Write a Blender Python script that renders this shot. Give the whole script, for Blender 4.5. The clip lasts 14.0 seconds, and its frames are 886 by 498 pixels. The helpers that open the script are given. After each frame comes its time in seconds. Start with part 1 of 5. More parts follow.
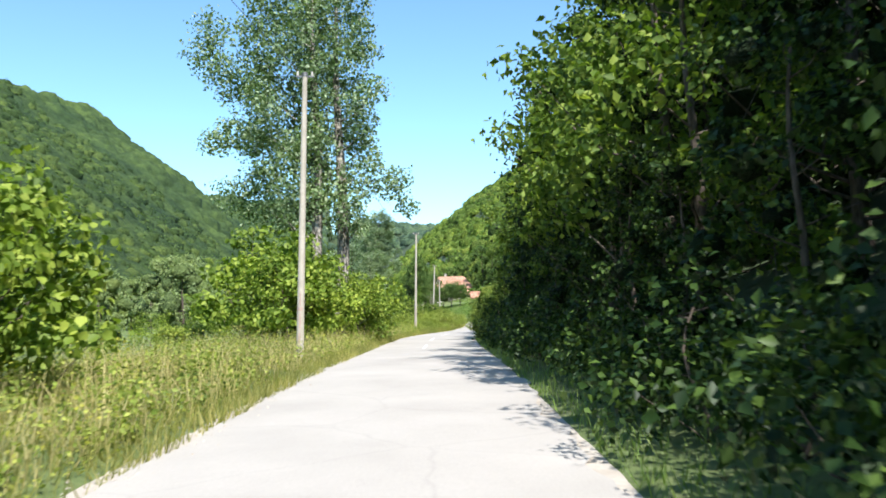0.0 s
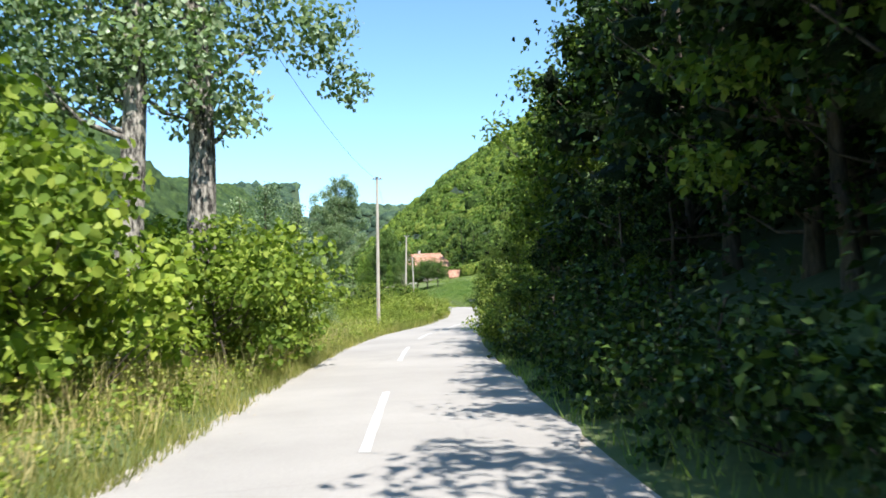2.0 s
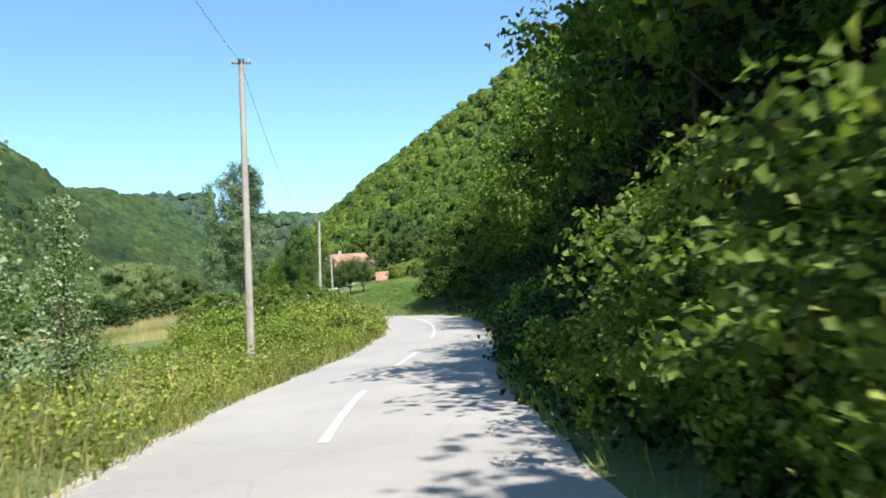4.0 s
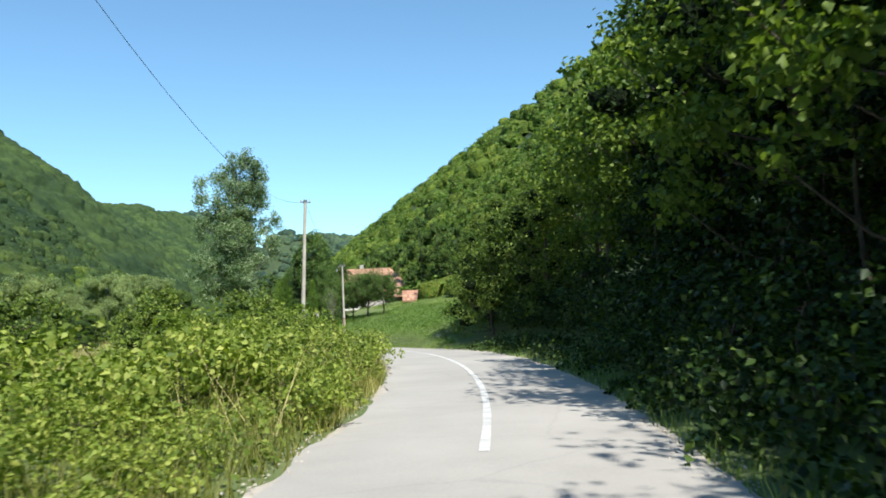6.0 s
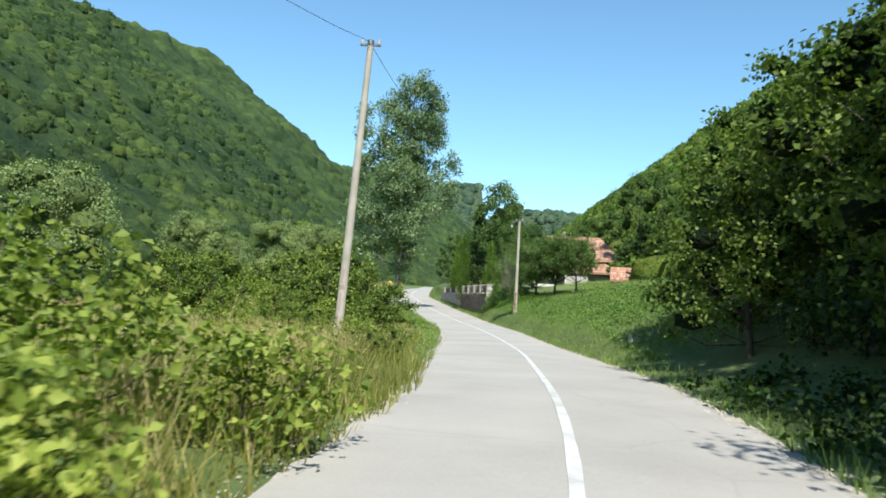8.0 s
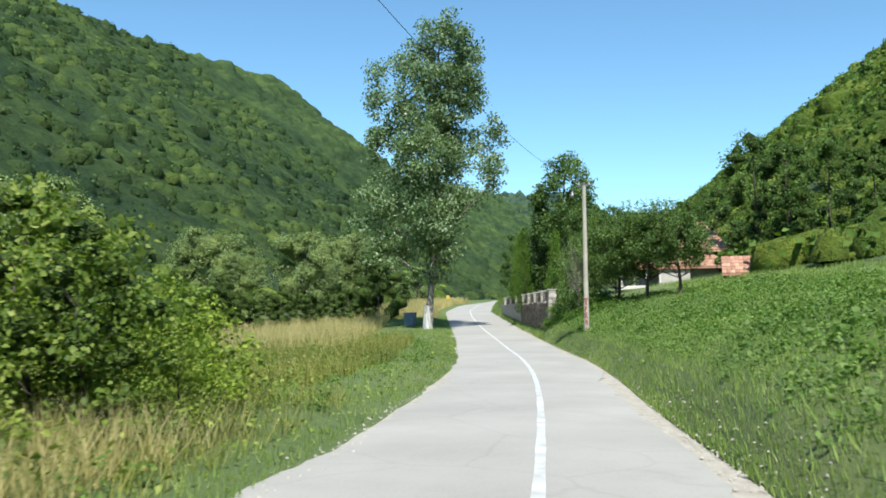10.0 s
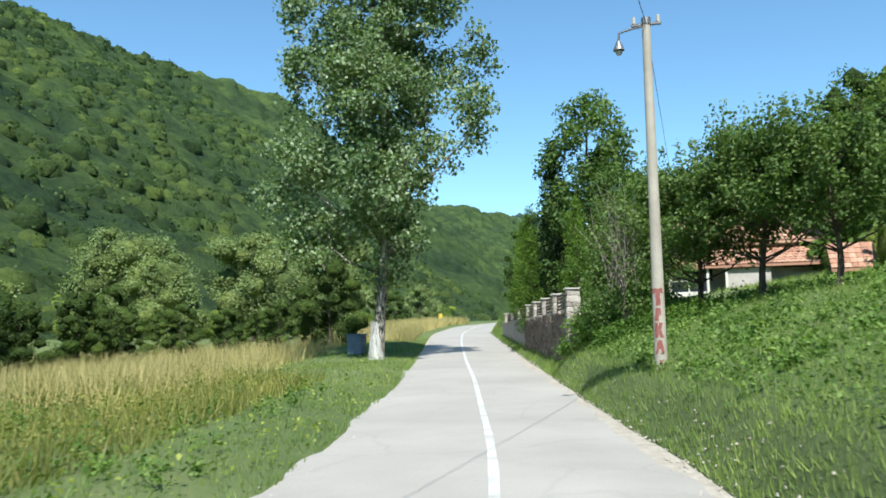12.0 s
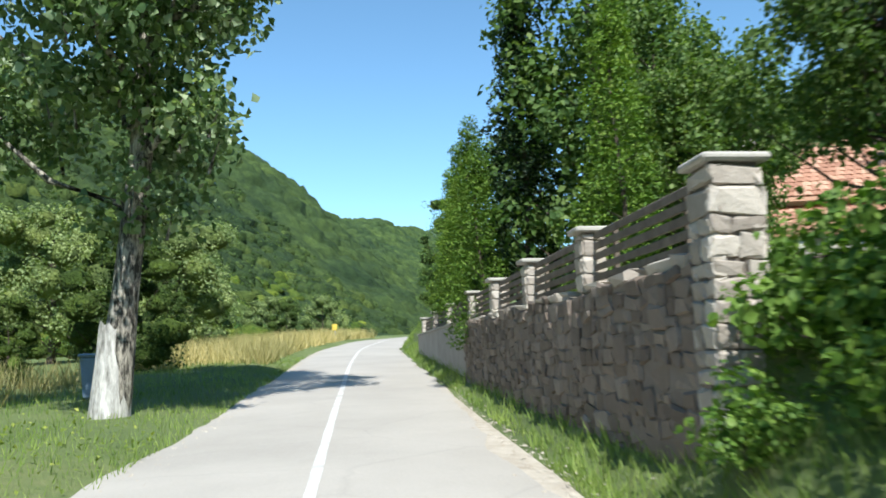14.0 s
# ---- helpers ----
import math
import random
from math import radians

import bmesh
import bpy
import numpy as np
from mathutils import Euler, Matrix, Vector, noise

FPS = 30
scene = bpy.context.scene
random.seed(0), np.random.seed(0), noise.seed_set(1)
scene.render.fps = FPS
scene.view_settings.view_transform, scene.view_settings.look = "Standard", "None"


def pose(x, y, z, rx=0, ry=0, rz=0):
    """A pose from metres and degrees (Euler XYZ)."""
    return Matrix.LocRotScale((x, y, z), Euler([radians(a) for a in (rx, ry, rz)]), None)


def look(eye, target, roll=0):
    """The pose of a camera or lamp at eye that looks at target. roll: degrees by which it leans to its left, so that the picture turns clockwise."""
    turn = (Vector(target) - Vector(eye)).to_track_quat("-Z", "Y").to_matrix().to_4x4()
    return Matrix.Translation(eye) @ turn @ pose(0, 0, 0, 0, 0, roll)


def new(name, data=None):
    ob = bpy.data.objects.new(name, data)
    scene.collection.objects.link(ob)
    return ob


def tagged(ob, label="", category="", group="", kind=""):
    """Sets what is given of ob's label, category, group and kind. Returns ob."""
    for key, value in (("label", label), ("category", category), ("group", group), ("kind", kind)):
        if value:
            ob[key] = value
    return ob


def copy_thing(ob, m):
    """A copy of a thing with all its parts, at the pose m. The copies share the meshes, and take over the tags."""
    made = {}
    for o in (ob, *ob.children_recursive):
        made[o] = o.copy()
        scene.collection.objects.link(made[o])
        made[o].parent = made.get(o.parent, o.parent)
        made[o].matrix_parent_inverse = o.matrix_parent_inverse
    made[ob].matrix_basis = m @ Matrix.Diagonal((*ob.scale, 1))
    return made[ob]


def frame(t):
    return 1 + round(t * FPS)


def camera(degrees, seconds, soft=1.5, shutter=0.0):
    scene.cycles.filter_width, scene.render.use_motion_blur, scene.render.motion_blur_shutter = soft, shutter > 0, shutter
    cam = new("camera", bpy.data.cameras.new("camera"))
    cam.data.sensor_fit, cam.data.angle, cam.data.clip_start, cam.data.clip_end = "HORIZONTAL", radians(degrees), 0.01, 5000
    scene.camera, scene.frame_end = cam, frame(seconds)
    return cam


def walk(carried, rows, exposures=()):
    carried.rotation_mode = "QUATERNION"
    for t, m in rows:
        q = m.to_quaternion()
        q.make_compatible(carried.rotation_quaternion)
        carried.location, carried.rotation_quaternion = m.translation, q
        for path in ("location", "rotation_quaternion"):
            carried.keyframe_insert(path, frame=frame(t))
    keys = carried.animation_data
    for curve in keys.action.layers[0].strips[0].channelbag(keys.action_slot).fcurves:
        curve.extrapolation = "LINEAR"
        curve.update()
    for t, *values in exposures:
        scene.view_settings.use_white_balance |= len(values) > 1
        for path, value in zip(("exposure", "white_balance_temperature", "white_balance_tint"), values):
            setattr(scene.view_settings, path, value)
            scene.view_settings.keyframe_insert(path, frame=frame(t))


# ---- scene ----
cam = camera(54.4, 14.0, soft=1.7, shutter=0.15)
METRES, EYE, TILT, LEAN, TURN = 150.0, 1.5, -6.2, 0.0, 0.0
ROWS = [
    (0.0, 0.0, 0.0, 0.0, 0.23, 10.38, 1.26),
    (0.5, -0.0005, 0.0397, 0.0054, -0.14, 10.86, 2.36),
    (1.0, -0.0012, 0.0805, 0.0101, -0.5, 10.15, 2.32),
    (1.5, -0.0015, 0.1198, 0.0142, -0.8, 8.44, 1.51),
    (2.0, -0.0016, 0.1596, 0.0184, -1.44, 9.1, 2.47),
    (2.5, -0.0015, 0.1988, 0.0222, -2.27, 10.12, 3.59),
    (3.0, -0.0012, 0.2391, 0.026, -3.94, 9.33, 4.32),
    (5.5, 0.0081, 0.4183, 0.0445, -6.99, 10.0, 4.95),
    (6.0, 0.0133, 0.4536, 0.0482, -4.12, 11.12, 3.06),
    (6.5, 0.0189, 0.4898, 0.0519, -1.58, 8.62, -0.29),
    (7.0, 0.0236, 0.526, 0.0565, 0.95, 9.0, -1.62),
    (7.5, 0.027, 0.5617, 0.0608, 6.34, 9.74, -3.23),
    (8.0, 0.0291, 0.5976, 0.0649, 9.86, 9.54, -4.14),
    (8.5, 0.0291, 0.6302, 0.069, 12.51, 8.98, -3.5),
    (9.0, 0.0281, 0.6619, 0.0731, 13.98, 9.56, -2.62),
    (11.5, 0.0067, 0.823, 0.0891, 17.64, 10.98, -0.49),
    (12.0, 0.0005, 0.8564, 0.0927, 17.29, 11.89, -0.75),
    (12.5, -0.0066, 0.889, 0.0958, 16.77, 12.7, -0.76),
    (13.0, -0.0142, 0.9219, 0.0994, 9.77, 12.6, 1.05),
    (13.5, -0.0225, 0.9548, 0.1035, 7.19, 10.75, 1.12),
    (14.0, -0.0312, 0.9866, 0.1077, 11.63, 12.99, 0.2),
]
walk(cam, [(t, pose(0, 0, EYE, TILT, LEAN, TURN) @ pose(METRES * x, METRES * y, METRES * z, 90 + pitch, roll, yaw)) for t, x, y, z, yaw, pitch, roll in ROWS],
     exposures=[(0, 1.24, 6250, 12), (1.5, 1.19, 6250, 12), (3, 1.12, 6220, 12), (6, 0.85, 6320, 8), (7.5, 0.82, 6300, 7), (9, 0.79, 6200, 6), (12, 0.84, 6150, 6), (14, 0.93, 6200, 7)])

# ---------- world, sun, exposure ----------
SUN_EL, SUN_AZ = 50.0, 158.5          # degrees; azimuth clockwise from +y
world = bpy.data.worlds.new("world")
scene.world = world
world.use_nodes = True
wn = world.node_tree.nodes
wl = world.node_tree.links
sky = wn.new("ShaderNodeTexSky")
sky.sky_type = "NISHITA"
sky.sun_disc = False
sky.sun_elevation = radians(SUN_EL)
sky.sun_rotation = radians(SUN_AZ)
sky.altitude = 1000.0
sky.air_density, sky.dust_density, sky.ozone_density = 1.0, 0.1, 0.6
wn["Background"].inputs["Strength"].default_value = 0.105
tint = wn.new("ShaderNodeMix")
tint.data_type, tint.blend_type = "RGBA", "MULTIPLY"
tint.inputs[0].default_value = 1.0
tint.inputs[7].default_value = (0.8, 1.03, 1.06, 1)
wl.new(sky.outputs["Color"], tint.inputs[6])
wl.new(tint.outputs[2], wn["Background"].inputs["Color"])
sun = new("sun", bpy.data.lights.new("sun", "SUN"))
sun.data.energy = 4.2
sun.data.angle = radians(0.53)
sun.data.color = (1.0, 0.965, 0.91)
_se, _sa = radians(SUN_EL), radians(SUN_AZ)
SUN_DIR = Vector((math.sin(_sa) * math.cos(_se), math.cos(_sa) * math.cos(_se), math.sin(_se)))
sun.matrix_basis = look((0, 0, 60), Vector((0, 0, 60)) - SUN_DIR)


# ---------- materials ----------
def mat(name):
    m = bpy.data.materials.new(name)
    m.use_nodes = True
    nt = m.node_tree
    return m, nt, nt.nodes["Principled BSDF"]


def nd(nt, kind, **inputs):
    n = nt.nodes.new(kind)
    for k, v in inputs.items():
        n.inputs[k.replace("_", " ")].default_value = v
    return n


def ramp(nt, src, stops):
    r = nt.nodes.new("ShaderNodeValToRGB")
    e = r.color_ramp.elements
    while len(e) < len(stops):
        e.new(0.5)
    for el, (p, c) in zip(e, stops):
        el.position, el.color = p, (*c, 1)
    nt.links.new(src, r.inputs["Fac"])
    return r.outputs["Color"]


def noise_tex(nt, scale, detail=4.0, rough=0.55, vec=None):
    n = nd(nt, "ShaderNodeTexNoise", Scale=scale, Detail=detail, Roughness=rough)
    if vec is not None:
        nt.links.new(vec, n.inputs["Vector"])
    return n.outputs["Fac"]


def world_pos(nt):
    return nt.nodes.new("ShaderNodeNewGeometry").outputs["Position"]


def mix_col(nt, fac, a, b, mode="MIX"):
    n = nt.nodes.new("ShaderNodeMix")
    n.data_type, n.blend_type = "RGBA", mode
    for sock, v in ((n.inputs[0], fac), (n.inputs[6], a), (n.inputs[7], b)):
        if isinstance(v, (int, float)):
            sock.default_value = v
        elif isinstance(v, tuple):
            sock.default_value = (*v, 1)
        else:
            nt.links.new(v, sock)
    return n.outputs[2]


def math_node(nt, op, a, b=0.0):
    n = nt.nodes.new("ShaderNodeMath")
    n.operation = op
    for sock, v in zip(n.inputs, (a, b)):
        if isinstance(v, (int, float)):
            sock.default_value = v
        else:
            nt.links.new(v, sock)
    return n.outputs[0]


def bump(nt, bsdf, height, strength=0.4, distance=0.02):
    b = nd(nt, "ShaderNodeBump", Strength=strength, Distance=distance)
    nt.links.new(height, b.inputs["Height"])
    nt.links.new(b.outputs["Normal"], bsdf.inputs["Normal"])


def leaf_mat(name, dark, mid, light, translucent=0.35, rough=0.55, patch=0.35, low=(0.72, 0.78, 0.7), high=(1.25, 1.2, 1.05)):
    """Leaves: colour differs leaf by leaf and in larger patches, and light shines through."""
    m, nt, b = mat(name)
    geo = nt.nodes.new("ShaderNodeNewGeometry")
    col = ramp(nt, geo.outputs["Random Per Island"], [(0.0, dark), (0.55, mid), (1.0, light)])
    big = noise_tex(nt, patch, 2.0, vec=geo.outputs["Position"])
    big = ramp(nt, big, [(0.33, low), (0.67, high)])
    col = mix_col(nt, 1.0, col, big, "MULTIPLY")
    nt.links.new(col, b.inputs["Base Color"])
    b.inputs["Roughness"].default_value = rough
    b.inputs["Specular IOR Level"].default_value = 0.22
    tr = nt.nodes.new("ShaderNodeBsdfTranslucent")
    warm = mix_col(nt, 1.0, col, (1.15, 1.3, 0.5), "MULTIPLY")
    nt.links.new(warm, tr.inputs["Color"])
    mx = nt.nodes.new("ShaderNodeMixShader")
    mx.inputs[0].default_value = translucent
    nt.links.new(b.outputs[0], mx.inputs[1])
    nt.links.new(tr.outputs[0], mx.inputs[2])
    nt.links.new(mx.outputs[0], nt.nodes["Material Output"].inputs["Surface"])
    return m


# forest leaves: the deep shade of the wood is put into this dark green
M_FOREST_SHADED = leaf_mat("shaded_forest_leaf", (0.009, 0.023, 0.005), (0.023, 0.05, 0.01), (0.09, 0.145, 0.028), 0.22, 0.5)
M_HAZEL = leaf_mat("hazel_leaf", (0.085, 0.14, 0.02), (0.195, 0.27, 0.04), (0.33, 0.39, 0.075), 0.38)
M_HAZEL_DARK = leaf_mat("edge_tree_leaf", (0.048, 0.085, 0.016), (0.1, 0.15, 0.03), (0.2, 0.26, 0.06), 0.38)
# lighter copy of the forest leaves, with sunlight put into the colour
M_ASH_SUNLIT = leaf_mat("sunlit_ash_leaf", (0.05, 0.095, 0.015), (0.12, 0.185, 0.03), (0.25, 0.31, 0.06), 0.38)
M_BRAMBLE = leaf_mat("bramble_leaf", (0.1, 0.15, 0.027), (0.225, 0.285, 0.052), (0.4, 0.43, 0.115), 0.38)
M_POPLAR = leaf_mat("poplar_leaf", (0.08, 0.135, 0.055), (0.17, 0.245, 0.12), (0.4, 0.47, 0.34), 0.36, 0.35)
M_WILLOW = leaf_mat("willow_leaf", (0.2, 0.26, 0.105), (0.275, 0.34, 0.155), (0.35, 0.41, 0.22), 0.35)
M_THUJA = leaf_mat("thuja_spray", (0.065, 0.13, 0.02), (0.125, 0.215, 0.034), (0.21, 0.3, 0.058), 0.28)
M_FRUIT = leaf_mat("fruit_leaf", (0.068, 0.122, 0.036), (0.125, 0.195, 0.058), (0.22, 0.285, 0.11), 0.42)
# near-black needles that hold the shade between the garden trees
M_GARDEN_SHADE = leaf_mat("garden_shade_needles", (0.012, 0.028, 0.012), (0.022, 0.045, 0.018), (0.045, 0.078, 0.03), 0.1)
M_MAPLE = leaf_mat("garden_leaf", (0.05, 0.1, 0.028), (0.1, 0.17, 0.05), (0.19, 0.26, 0.09), 0.37)
M_ALDER = leaf_mat("alder_leaf", (0.036, 0.066, 0.018), (0.074, 0.118, 0.032), (0.14, 0.19, 0.058), 0.35)
M_SHRUB = leaf_mat("verge_shrub_leaf", (0.075, 0.125, 0.024), (0.17, 0.235, 0.045), (0.33, 0.37, 0.1), 0.4)
M_GRASS = leaf_mat("grass_blade", (0.13, 0.15, 0.033), (0.235, 0.24, 0.065), (0.42, 0.37, 0.16), 0.38, 0.6, 0.25)
M_BANKGRASS = leaf_mat("bank_grass_blade", (0.12, 0.19, 0.042), (0.205, 0.29, 0.075), (0.33, 0.395, 0.14), 0.38, 0.6, 0.25)
M_DRYGRASS = leaf_mat("dry_grass_blade", (0.32, 0.27, 0.12), (0.46, 0.39, 0.19), (0.58, 0.5, 0.28), 0.3, 0.7, 0.2)
M_WEED = leaf_mat("weed_leaf", (0.08, 0.15, 0.036), (0.155, 0.25, 0.064), (0.27, 0.36, 0.12), 0.4)
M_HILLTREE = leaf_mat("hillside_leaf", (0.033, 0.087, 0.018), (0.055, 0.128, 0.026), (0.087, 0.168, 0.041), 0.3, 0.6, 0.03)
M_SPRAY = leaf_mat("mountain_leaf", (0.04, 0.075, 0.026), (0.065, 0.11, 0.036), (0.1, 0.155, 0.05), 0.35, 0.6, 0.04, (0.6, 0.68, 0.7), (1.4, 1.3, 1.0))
# lighter hillside leaves, with the sun on the right slope put into the colour
M_RIGHTHILL_LIT = leaf_mat("lit_hillside_leaf", (0.06, 0.112, 0.02), (0.1, 0.175, 0.032), (0.168, 0.245, 0.058), 0.35, 0.6, 0.04)


def bark_mat(name, dark, light, scale=6.0, squash=0.22, lo=0.35, hi=0.65):
    m, nt, b = mat(name)
    tc = nt.nodes.new("ShaderNodeTexCoord")
    mp = nt.nodes.new("ShaderNodeMapping")
    mp.inputs["Scale"].default_value = (1, 1, squash)
    nt.links.new(tc.outputs["Object"], mp.inputs["Vector"])
    f = noise_tex(nt, scale, 6, 0.7, mp.outputs["Vector"])
    nt.links.new(ramp(nt, f, [(lo, dark), (hi, light)]), b.inputs["Base Color"])
    b.inputs["Roughness"].default_value = 0.9
    bump(nt, b, f, 0.9, 0.05)
    return m


M_BARK = bark_mat("bark", (0.03, 0.022, 0.015), (0.14, 0.11, 0.08), 9)
M_POPBARK = bark_mat("poplar_bark", (0.03, 0.026, 0.02), (0.42, 0.38, 0.31), 13, 0.3, 0.43, 0.6)
M_LIME = bark_mat("limewashed_bark", (0.16, 0.15, 0.13), (0.62, 0.6, 0.55), 9)
M_TWIG = bark_mat("dry_twig", (0.2, 0.17, 0.13), (0.4, 0.36, 0.3), 12)


def rough_mat(name, stops, scale, fine=60.0, rough=0.9, depth=0.01, strength=0.5, metal=0.0, mid=0.25):
    """A rough solid surface with stains at one scale and grain at another."""
    m, nt, b = mat(name)
    p = world_pos(nt)
    a = noise_tex(nt, scale, 5, 0.6, p)
    g = noise_tex(nt, fine, 3, 0.6, p)
    f = math_node(nt, "ADD", math_node(nt, "MULTIPLY", a, 1 - mid), math_node(nt, "MULTIPLY", g, mid))
    nt.links.new(ramp(nt, f, stops), b.inputs["Base Color"])
    b.inputs["Roughness"].default_value = rough
    b.inputs["Metallic"].default_value = metal
    bump(nt, b, g, strength, depth)
    return m


M_CONCRETE = rough_mat("pole_concrete", [(0.3, (0.3, 0.265, 0.21)), (0.7, (0.47, 0.43, 0.355))], 2.0, 45)
M_PAINT_RED = rough_mat("red_paint", [(0.3, (0.2, 0.055, 0.045)), (0.6, (0.3, 0.11, 0.09)), (0.8, (0.42, 0.3, 0.25))], 9.0, 80)
M_PAINT_OLD = rough_mat("faded_red_paint", [(0.3, (0.3, 0.21, 0.17)), (0.7, (0.42, 0.31, 0.26))], 9.0, 80)
M_WIRE = rough_mat("wire_black", [(0.3, (0.02, 0.02, 0.02)), (0.7, (0.04, 0.04, 0.04))], 5, 50, 0.6)
M_STEEL = rough_mat("grey_steel", [(0.3, (0.12, 0.12, 0.12)), (0.7, (0.25, 0.25, 0.25))], 5, 50, 0.5, metal=0.7)
M_MORTAR = rough_mat("mortar", [(0.3, (0.14, 0.115, 0.095)), (0.7, (0.22, 0.185, 0.155))], 3, 50)
M_CAP = rough_mat("cap_slab", [(0.3, (0.3, 0.28, 0.245)), (0.7, (0.47, 0.44, 0.385))], 3, 40)
M_RENDER = rough_mat("old_wall_render", [(0.3, (0.3, 0.27, 0.24)), (0.7, (0.44, 0.41, 0.37))], 1.5, 30)
M_RAIL = rough_mat("fence_rail", [(0.3, (0.09, 0.07, 0.055)), (0.7, (0.2, 0.165, 0.13))], 6, 60)
M_WHITEWALL = rough_mat("house_plaster", [(0.3, (0.55, 0.52, 0.46)), (0.7, (0.74, 0.71, 0.64))], 1.2, 30)
# darker copy of the house plaster, with partial shade put into the colour
M_PLASTER_SHADED = rough_mat("shaded_plaster", [(0.3, (0.36, 0.32, 0.28)), (0.7, (0.52, 0.47, 0.42))], 1.5, 30)
M_DARKWOOD = rough_mat("dark_wood", [(0.3, (0.05, 0.035, 0.025)), (0.7, (0.13, 0.09, 0.06))], 5, 60)
M_BIN = rough_mat("blue_bin", [(0.3, (0.1, 0.15, 0.22)), (0.7, (0.17, 0.23, 0.31))], 4, 40, 0.5)
M_YELLOW = rough_mat("yellow_paint", [(0.3, (0.6, 0.42, 0.05)), (0.7, (0.75, 0.55, 0.1))], 4, 40, 0.6)
M_GLASS, _gnt, _gb = mat("window_glass")
_gb.inputs["Base Color"].default_value = (0.03, 0.035, 0.04, 1)
_gb.inputs["Roughness"].default_value = 0.05


def piece_mat(name, stops, fine=35.0):
    """Stones and tiles: tone differs piece by piece."""
    m, nt, b = mat(name)
    info = nt.nodes.new("ShaderNodeObjectInfo")
    p = world_pos(nt)
    g = noise_tex(nt, 9.0, 5, 0.65, p)
    g2 = noise_tex(nt, fine, 3, 0.6, p)
    f = math_node(nt, "ADD", math_node(nt, "MULTIPLY", info.outputs["Random"], 0.55), math_node(nt, "MULTIPLY", g, 0.45))
    nt.links.new(ramp(nt, f, stops), b.inputs["Base Color"])
    b.inputs["Roughness"].default_value = 0.9
    bump(nt, b, math_node(nt, "ADD", g, g2), 0.6, 0.015)
    return m


M_STONE = piece_mat("rubble_stone", [(0.15, (0.22, 0.185, 0.15)), (0.5, (0.36, 0.315, 0.265)), (0.85, (0.52, 0.47, 0.4))])
# browner wall stone, darkened below the pillar stone to carry the wall's shade
M_BROWNSTONE_SHADED = piece_mat("shaded_brown_rubble_stone", [(0.15, (0.105, 0.078, 0.06)), (0.45, (0.165, 0.128, 0.1)), (0.7, (0.22, 0.175, 0.14)), (0.9, (0.31, 0.26, 0.215))])
M_CREEPER = leaf_mat("creeper_leaf", (0.06, 0.125, 0.024), (0.12, 0.21, 0.042), (0.21, 0.31, 0.075), 0.38)
M_HERB = leaf_mat("yellow_herb_leaf", (0.2, 0.22, 0.03), (0.32, 0.33, 0.05), (0.5, 0.46, 0.1), 0.35)
M_TILE = piece_mat("roof_tile", [(0.15, (0.27, 0.13, 0.08)), (0.5, (0.42, 0.22, 0.14)), (0.85, (0.54, 0.34, 0.23))])

# asphalt: pale and worn, with patches and darker fine cracks
M_ROAD, _nt, _b = mat("pale_asphalt")
_p = world_pos(_nt)
_f = math_node(_nt, "ADD", math_node(_nt, "MULTIPLY", noise_tex(_nt, 0.35, 4, 0.6, _p), 0.6), math_node(_nt, "MULTIPLY", noise_tex(_nt, 30, 4, 0.7, _p), 0.4))
_c = ramp(_nt, _f, [(0.3, (0.315, 0.288, 0.25)), (0.7, (0.455, 0.42, 0.368))])
_v = nd(_nt, "ShaderNodeTexVoronoi", Scale=0.45)
_v.feature = "DISTANCE_TO_EDGE"
_nv = nd(_nt, "ShaderNodeTexNoise", Scale=1.3, Detail=4.0)
_nt.links.new(_p, _nv.inputs["Vector"])
_nt.links.new(mix_col(_nt, 0.25, _p, _nv.outputs["Color"]), _v.inputs["Vector"])
_cr = ramp(_nt, _v.outputs["Distance"], [(0.0, (0.62, 0.62, 0.62)), (0.012, (1, 1, 1))])
_c = mix_col(_nt, 0.22, _c, _cr, "MULTIPLY")
_nt.links.new(_c, _b.inputs["Base Color"])
_b.inputs["Roughness"].default_value = 0.85
bump(_nt, _b, noise_tex(_nt, 80, 3, 0.7, _p), 0.4, 0.006)

M_LINE = rough_mat("line_paint", [(0.35, (0.42, 0.4, 0.36)), (0.6, (0.64, 0.625, 0.59))], 2.5, 60, 0.7, 0.003)
M_ROCK = rough_mat("limestone", [(0.3, (0.17, 0.17, 0.15)), (0.5, (0.3, 0.29, 0.26)), (0.7, (0.42, 0.4, 0.36))], 0.15, 1.2, 0.9, 0.5)
M_GRAVEL = rough_mat("verge_gravel", [(0.3, (0.32, 0.27, 0.21)), (0.7, (0.52, 0.47, 0.39))], 4.0, 40, 0.95, 0.02)

M_GROUND, _nt, _b = mat("meadow_ground")
_p = world_pos(_nt)
_f = math_node(_nt, "ADD", math_node(_nt, "MULTIPLY", noise_tex(_nt, 0.12, 4, 0.6, _p), 0.55), math_node(_nt, "MULTIPLY", noise_tex(_nt, 5, 5, 0.7, _p), 0.45))
_c = ramp(_nt, _f, [(0.3, (0.07, 0.105, 0.026)), (0.5, (0.12, 0.165, 0.045)), (0.72, (0.21, 0.22, 0.085))])
_nt.links.new(_c, _b.inputs["Base Color"])
_b.inputs["Roughness"].default_value = 0.95
bump(_nt, _b, noise_tex(_nt, 14, 5, 0.7, _p), 0.8, 0.08)

M_WOODSOIL = rough_mat("woodland_floor", [(0.3, (0.035, 0.058, 0.022)), (0.7, (0.06, 0.09, 0.032))], 0.3, 3.0, 0.95, 0.1)

